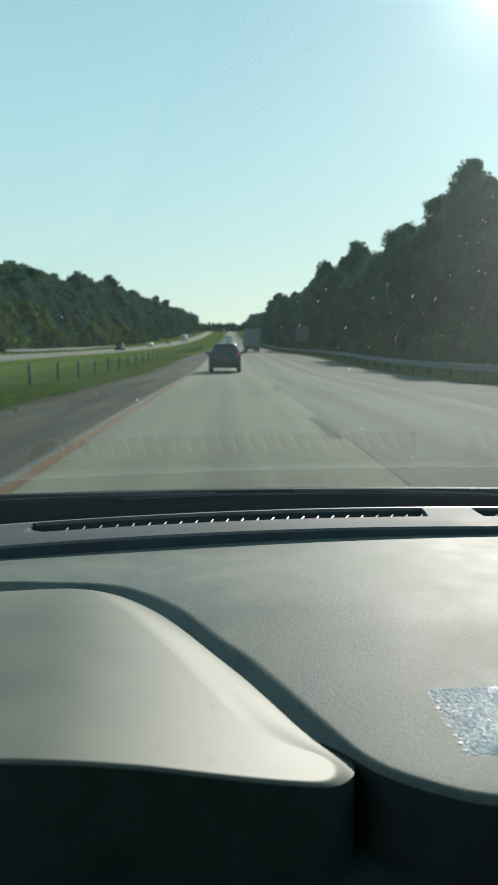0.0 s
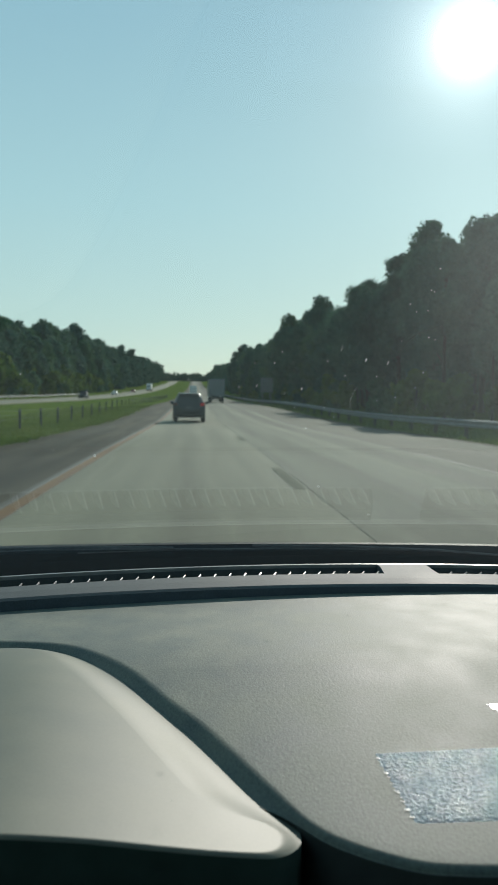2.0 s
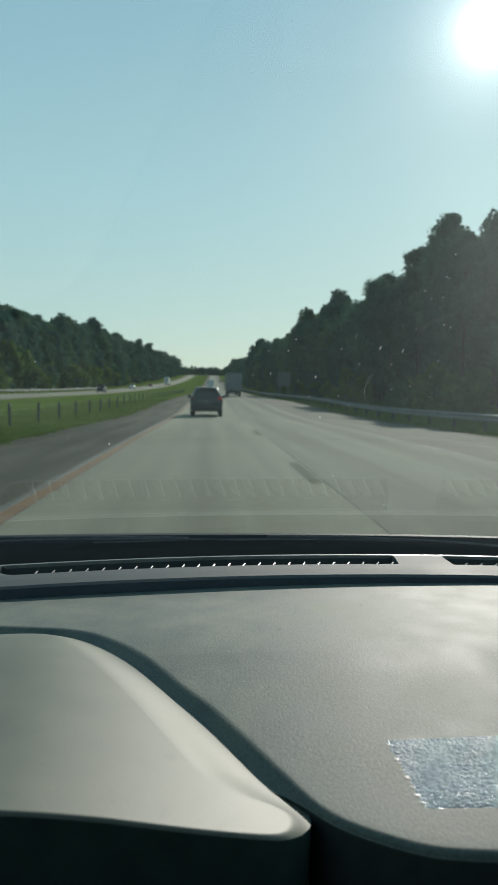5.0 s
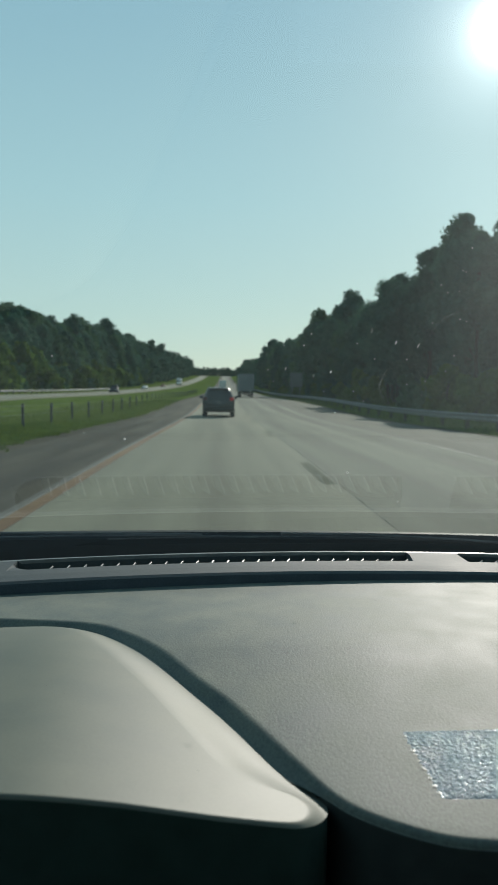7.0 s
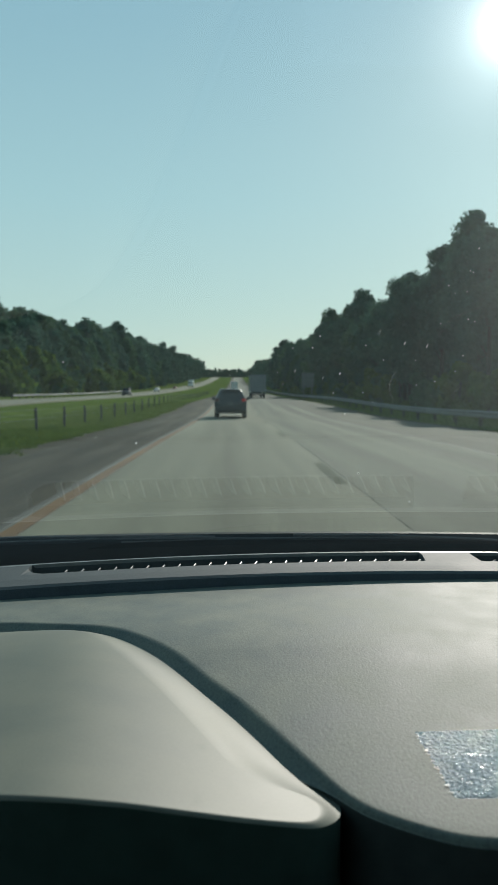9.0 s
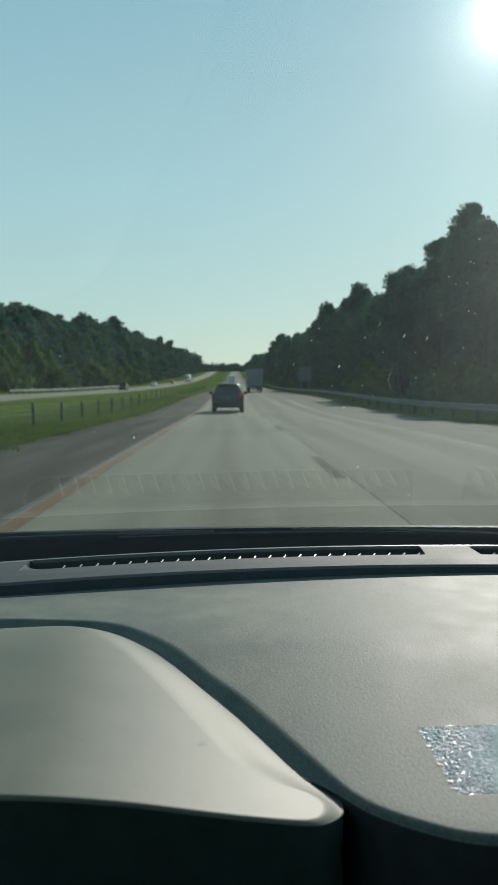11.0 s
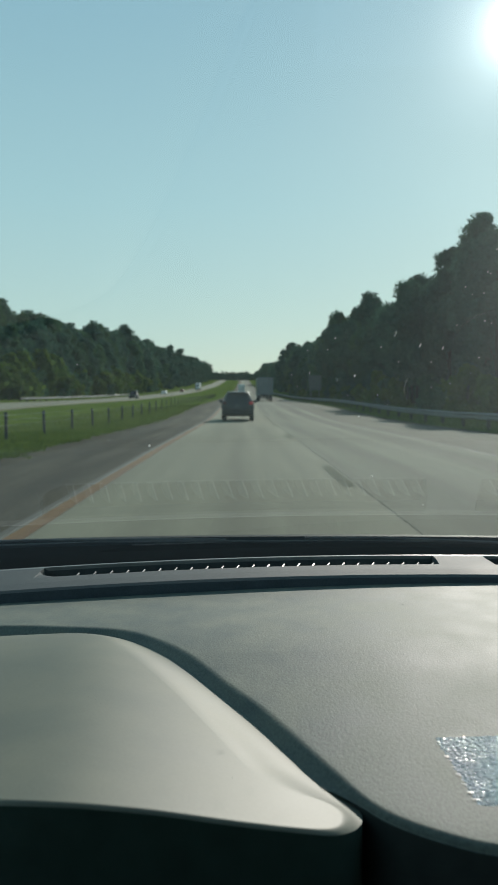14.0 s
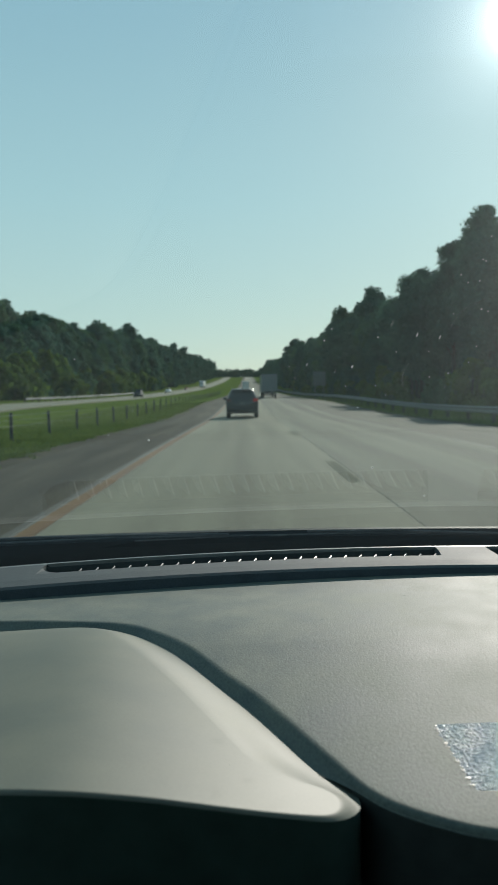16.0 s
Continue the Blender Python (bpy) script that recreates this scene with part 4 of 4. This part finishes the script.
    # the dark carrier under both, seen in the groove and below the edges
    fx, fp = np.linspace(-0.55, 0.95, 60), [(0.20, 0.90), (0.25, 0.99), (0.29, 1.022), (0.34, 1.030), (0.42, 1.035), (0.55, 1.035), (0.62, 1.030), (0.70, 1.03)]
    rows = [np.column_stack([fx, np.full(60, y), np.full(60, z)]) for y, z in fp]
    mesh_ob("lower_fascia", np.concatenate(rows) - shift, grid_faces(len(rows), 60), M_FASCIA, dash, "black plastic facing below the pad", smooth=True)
    # raised strip with the defroster slot
    vs = [0.7665, 0.7675, 0.7705, 0.7745, 0.795, 0.8165, 0.8195, 0.8205, 0.8206, 0.8605, 0.8606, 0.862, 0.8665, 0.870, 0.871]
    hs = [-0.03, -0.004, 0.0095, 0.0115, 0.0125, 0.0125, 0.011, 0.007, -0.03, -0.03, 0.009, 0.0125, 0.0125, 0.008, -0.04]
    Z0 = 1.0465
    sx = [-0.55, -0.4, -0.3] + list(np.arange(-0.26, -0.19, 0.004)) + list(np.arange(-0.19, 0.20, 0.02)) + [0.213, 0.2165, 0.2745, 0.278, 0.3, 0.4, 0.5, 0.6, 0.64, 0.7, 0.8, 0.95]
    sv = []
    for x in sx:
        if -0.222 < x < 0.2155 or 0.2755 < x < 0.622:
            end = min(1.0, max(0.0, (x + 0.222) / 0.035)) if x < 0.25 else 1.0
            op = math.sqrt(max(0.0, 1 - (1 - end) ** 2))
        else:
            op = 0.0
        for v, h in zip(vs, hs):
            if 0.8165 < v < 0.8615:
                far = 0.846
                v2 = far + (v - far) * max(0.06, op) if v < far else v
                h2 = h * 1.0 if op > 0.15 else 0.0125
            else:
                v2, h2 = v, h
            sv.append(back @ Vector((x, v2 + bow(x), Z0 + h2)))
    n = len(vs)
    sf = [(i * n + k, (i + 1) * n + k, (i + 1) * n + k + 1, i * n + k + 1) for i in range(len(sx) - 1) for k in range(n - 1)]
    strip = mesh_ob("vent_strip", sv, [f for f in sf if 1 < f[0] % n < 10], M_STRIP, dash, "raised grey strip with the defroster slot")
    mesh_ob("strip_face", sv, [f for f in sf if f[0] % n <= 1], M_STEP, strip, "front face of the strip, its shade put into a darker colour")
    # paler fin material on these faces imitates the rim catching the sun
    mesh_ob("far_rim", sv, [f for f in sf if f[0] % n >= 10], M_FIN, strip, "thin rim along the glass, its sunlit line put into a paler colour")
    # dark duct under the slot, and its fins
    dv, df = [], []
    for x in np.linspace(-0.235, 0.63, 60):
        dv += [back @ Vector((x, 0.8207 + bow(x) + 0.001, Z0 - 0.012)), back @ Vector((x, 0.8604 + bow(x), Z0 - 0.012))]
    df = [(2 * i, 2 * i + 2, 2 * i + 3, 2 * i + 1) for i in range(59)]
    mesh_ob("duct", dv, df, M_BLACK, strip, "black air duct")
    fin = part("vent_fin", box_bm(-0.001, 0.001, -0.0125, 0.0125, -0.012, 0.0095, 0.0006), M_FIN)
    fin_mesh = fin.data
    bpy.data.objects.remove(fin)
    for k in range(46):
        x = -0.188 + 0.0171 * k
        if x < 0.212 or 0.282 < x < 0.6:
            f = new("vent_fin", fin_mesh)
            f.parent = strip
            f.location = back @ Vector((x, 0.8335 + bow(x), Z0))
            f.rotation_euler = (0, radians(22), -radians(12) - math.atan2(x, 0.84))
    # closed panels below and the wall in front of the feet
    part("lower_panel", box_bm(-0.55 - CX, 0.95 - CX, 0.205 - 0.6, 0.23 - 0.6, 0.012, 0.86, 0.01), M_TRIM, dash, "dark lower panel")
    return dash


def windscreen():
    g = new("windscreen")
    g.location = (CX, 0.86, 1.05)
    tagged(g, "clear raked windscreen with dried specks and smears", "windscreen")
    off = Vector((CX, 0.86, 1.05))

    def at(x, s, out=0.0):
        """A place on the inner face, s metres up the slope from its foot; out: towards the outside."""
        y = 0.917 + bow(x) * (1 - 0.25 * s) - s * 0.819 + out * 0.574
        z = 1.056 + s * 0.574 + out * 0.819
        return Vector((x, y, z)) - off

    xs, ss = np.linspace(-0.53, 0.93, 40), np.linspace(-0.03, 0.97, 24)
    verts = [at(x, s) for s in ss for x in xs] + [at(x, s, 0.005) for s in ss for x in xs]
    nx, half = len(xs), len(xs) * len(ss)
    faces = []
    for j in range(len(ss) - 1):
        for i in range(nx - 1):
            a = j * nx + i
            faces += [(a, a + 1, a + nx + 1, a + nx), (half + a, half + a + 1, half + a + nx + 1, half + a + nx)]
    for i in range(nx - 1):
        a, b = i, (len(ss) - 1) * nx + i
        faces += [(a, a + 1, half + a + 1, half + a), (b + 1, b, half + b, half + b + 1)]
    for j in range(len(ss) - 1):
        a, b = j * nx, j * nx + nx - 1
        faces += [(a + nx, a, half + a, half + a + nx), (b, b + nx, half + b + nx, half + b)]
    pane = mesh_ob("pane", verts, faces, M_CLEAR, g, "clear slightly green glass", smooth=True)
    pane.data.materials.append(M_GLASS)          # the inner face, which mirrors the dashboard
    pane.data.polygons.foreach_set("material_index", [1 if max(p.vertices) < half else 0 for p in pane.data.polygons])
    pane.visible_shadow = False
    return g, at


dashboard()
SCREEN, on_screen = windscreen()


def splash(x, s, w, h, lean, material, name="speck"):
    """A small dried mark on the inner face of the glass, as a thin uneven blob."""
    rng = random.Random(int((x * 7919 + s * 104729) * 1000))
    ring = []
    for k in range(8):
        a = 2 * math.pi * k / 8
        q = rng.uniform(0.7, 1.2)
        u, v = math.cos(a) * w * q, math.sin(a) * h * q
        ring.append((x + u + v * lean, s + v))
    verts = [on_screen(a, b, -0.0004) for a, b in ring] + [on_screen(x, s, -0.001)]
    mesh_ob(name, verts, [(k, (k + 1) % 8, 8) for k in range(8)], material, SCREEN)


def smear(points, width, name="smear"):
    verts = []
    for i, (x, s) in enumerate(points):
        w = width * math.sin(math.pi * (i + 0.6) / (len(points) + 0.2))
        verts += [on_screen(x - w, s, -0.0004), on_screen(x + w, s, -0.0009)]
    mesh_ob(name, verts, [(2 * i, 2 * i + 1, 2 * i + 3, 2 * i + 2) for i in range(len(points) - 1)], M_SMEAR, SCREEN)


def car_shell():
    car = new("car")
    car.location = (CX, 0, 0)
    tagged(car, "plain dark shell of the car that the camera rides in", "car")
    x0, x1 = -0.57 - CX, 0.97 - CX
    cowl = bmesh.new()
    prof = [(0.945, 1.02), (0.95, 0.93), (1.02, 0.92), (1.047, 0.96), (1.055, 1.035), (1.066, 1.0425), (1.085, 1.0415), (1.30, 0.985), (1.60, 0.90), (1.85, 0.78), (1.92, 0.60), (1.94, 0.02)]
    xs = np.linspace(-0.57, 0.97, 30)
    grid = [[cowl.verts.new((x - CX, y - 0.17 * (x - 0.12) ** 2, z)) for y, z in prof] for x in xs]
    for a, b in zip(grid, grid[1:]):
        for k in range(len(prof) - 1):
            cowl.faces.new((a[k], b[k], b[k + 1], a[k + 1]))
    part("bonnet", cowl, M_PAINT, car, "black cowl and bonnet edge", smooth=False)
    # roof and walls are unseen; they close the cabin and shape its light
    part("roof", box_bm(x0, x1, -1.9, 0.11, 1.615, 1.65, 0.015), M_LINER, car, "grey headliner")
    part("rear_panel", box_bm(x0, x1, -1.95, -1.9, 0.012, 1.65, 0.01), M_TRIM, car)
    for x in (x0, x1 - 0.03):
        part("door", box_bm(x, x + 0.03, -0.75, 0.95, 0.012, 1.12, 0.01), M_TRIM, car, "dark door panel")
        # added solid wall in place of rear windows, to darken the cabin
        part("side_panel", box_bm(x, x + 0.03, -1.9, -0.75, 0.012, 1.615, 0.01), M_TRIM, car, "unseen plain wall added to keep side light out")
        part("pillar", tube_bm([(x + 0.015, 0.75, 1.02), (x + 0.015, 0.10, 1.63)], [0.035, 0.035], 8), M_TRIM, car)
        part("pillar", tube_bm([(x + 0.015, -1.0, 1.02), (x + 0.015, -1.1, 1.63)], [0.05, 0.05], 8), M_TRIM, car)
    part("floor_pan", box_bm(x0, x1, -1.9, 1.9, 0.002, 0.012), M_TRIM, car)
    # wiper blades parked on the foot of the glass
    for pts, r in (([(-0.50, 0.975, 1.048), (-0.30, 1.002, 1.0495), (-0.14, 1.014, 1.0485), (-0.03, 1.02, 1.047)], 0.0016),
                   ([(-0.36, 0.99, 1.0445), (-0.2, 1.008, 1.0462), (-0.06, 1.018, 1.0455), (0.05, 1.022, 1.044)], 0.0012),
                   ([(-0.16, 1.014, 1.0405), (0.0, 1.026, 1.0435), (0.14, 1.028, 1.044), (0.3, 1.02, 1.0435)], 0.001),
                   ([(0.08, 1.030, 1.0475), (0.2, 1.026, 1.0478), (0.34, 1.012, 1.0445), (0.48, 0.99, 1.037)], 0.0016)):
        part("wiper", tube_bm([(x - CX, y, z) for x, y, z in pts], [r] * len(pts), 6), M_WIPER, car, "grey wiper blade")


def tape(name, corners, bumps, label, material):
    """A crinkled strip of tape with a torn, toothed end on its first side."""
    (ax, ay), (bx, by), (cx, cy), (dx, dy) = corners       # far-left, near-left, near-right, far-right
    nu, nv = 60, 36
    rng = np.random.default_rng(bumps)
    verts = []
    for j in range(nv + 1):
        v = j / nv
        tooth = 0.0016 * (2 * abs((v * 13) % 1 - 0.5)) + 0.0012 * noise.noise(Vector((v * 9, 2.2, bumps)))
        for i in range(nu + 1):
            u = i / nu
            x = (ax + (bx - ax) * v) * (1 - u) + (dx + (cx - dx) * v) * u + tooth * (1 - u) ** 8
            y = (ay + (by - ay) * v) * (1 - u) + (dy + (cy - dy) * v) * u
            wob = 0.00010 * noise.noise(Vector((x * 160, y * 160, bumps))) + 0.00012 * noise.noise(Vector((x * 420, y * 420, bumps)))
            rim = 0 < i < nu and 0 < j < nv              # the rim lies down into the grain
            verts.append((x, y, float(pad_z(x, y)) + (0.00035 + wob if rim else -0.0001)))
    n = nu + 1
    faces = [(j * n + i, j * n + i + 1, (j + 1) * n + i + 1, (j + 1) * n + i) for j in range(nv) for i in range(nu)]
    ob = mesh_ob(name, verts, faces, material, smooth=True)
    root = new("tape_strip")
    root.location = (0.5 * (ax + cx), 0.5 * (ay + cy), 1.07)
    for v in ob.data.vertices:
        v.co -= root.location
    ob.name, ob.parent = "film", root
    # the torn end: small teeth of lifted film
    length = math.hypot(bx - ax, by - ay)
    for k in range(int(length / 0.0045)):
        q = (k + 0.5 + 0.35 * rng.normal()) / int(length / 0.0045)
        x, y = ax + (bx - ax) * q - 0.0006, ay + (by - ay) * q
        z = float(pad_z(x, y)) + 0.0003
        h = 0.0006 * (0.4 + 1.2 * rng.random())
        tooth_verts = [(x + 0.003, y - h, z), (x + 0.003, y + h, z), (x + 0.0002, y + 0.0004 * rng.normal(), z + 0.0004), (x + 0.002, y, z + 0.0002)]
        mesh_ob("torn_tooth", [Vector(v) - root.location for v in tooth_verts], [(0, 1, 3), (1, 2, 3), (2, 0, 3), (2, 1, 0)], M_TAPE_TORN, root)
    tagged(root, label, "tape")


for x, s in ((0.0438, 0.3968), (0.0596, 0.3975), (0.1536, 0.3472), (0.1685, 0.3523), (0.1701, 0.3319), (0.1822, 0.367), (0.1554, 0.4281), (0.1756, 0.4331),
             (0.1812, 0.4306), (0.1582, 0.4618), (0.1662, 0.4634), (0.1655, 0.4831), (0.1629, 0.4847), (0.1631, 0.5059), (0.1513, 0.4697), (0.1201, 0.3212),
             (0.083, 0.3352), (0.1091, 0.3356), (0.064, 0.4118), (0.1017, 0.4013), (0.1192, 0.3821), (0.1459, 0.3822), (0.1833, 0.3883), (0.033, 0.3643),
             (0.0385, 0.3484), (-0.0027, 0.1015), (-0.1347, 0.3763), (0.0796, 0.2151), (-0.1275, 0.2646), (-0.1442, 0.1742)):
    r = 0.0004 + 0.0003 * noise.random()
    splash(x, s, r, r * 1.4, 0.05, M_SPECK)
for x, s, w, h in ((0.0476, 0.3666, 0.0006, 0.0032), (0.0856, 0.3632, 0.0011, 0.0027), (0.1325, 0.4038, 0.0007, 0.0038), (0.1511, 0.4004, 0.0007, 0.0040),
                   (0.1264, 0.1897, 0.0017, 0.0022), (0.1933, 0.1226, 0.0020, 0.0019), (0.0975, 0.302, 0.0011, 0.0014), (-0.0931, 0.2539, 0.0014, 0.0026)):
    splash(x, s, w * 0.75, h * 0.75, 0.08, M_SPECK)
for x, s in ((0.072, 0.3569), (0.1104, 0.4171)):
    splash(x, s, 0.0008, 0.004, 0.0, M_SMEAR)
smear([(0.1324, 0.3678), (0.1305, 0.3589), (0.13, 0.3488), (0.131, 0.3418), (0.1333, 0.3347), (0.1381, 0.3255), (0.1453, 0.3172)], 0.0004)
smear([(0.1899, 0.3508), (0.1905, 0.3421), (0.1891, 0.3351), (0.1903, 0.326)], 0.0003)
smear([(0.1568, 0.4126), (0.1591, 0.4266), (0.1641, 0.436), (0.1762, 0.445), (0.1826, 0.4475)], 0.0002)

car_shell()
tape("tape_strip", [(0.092, 0.377), (0.0955, 0.314), (0.30, 0.312), (0.30, 0.384)], 3, "crinkled clear tape stuck on the grey dashboard pad", M_TAPE)
tape("tape_strip", [(0.1745, 0.4314), (0.185, 0.393), (0.40, 0.397), (0.40, 0.440)], 9, "glossy clear tape with a slanted torn end on the dashboard", M_TAPE_FLAT)
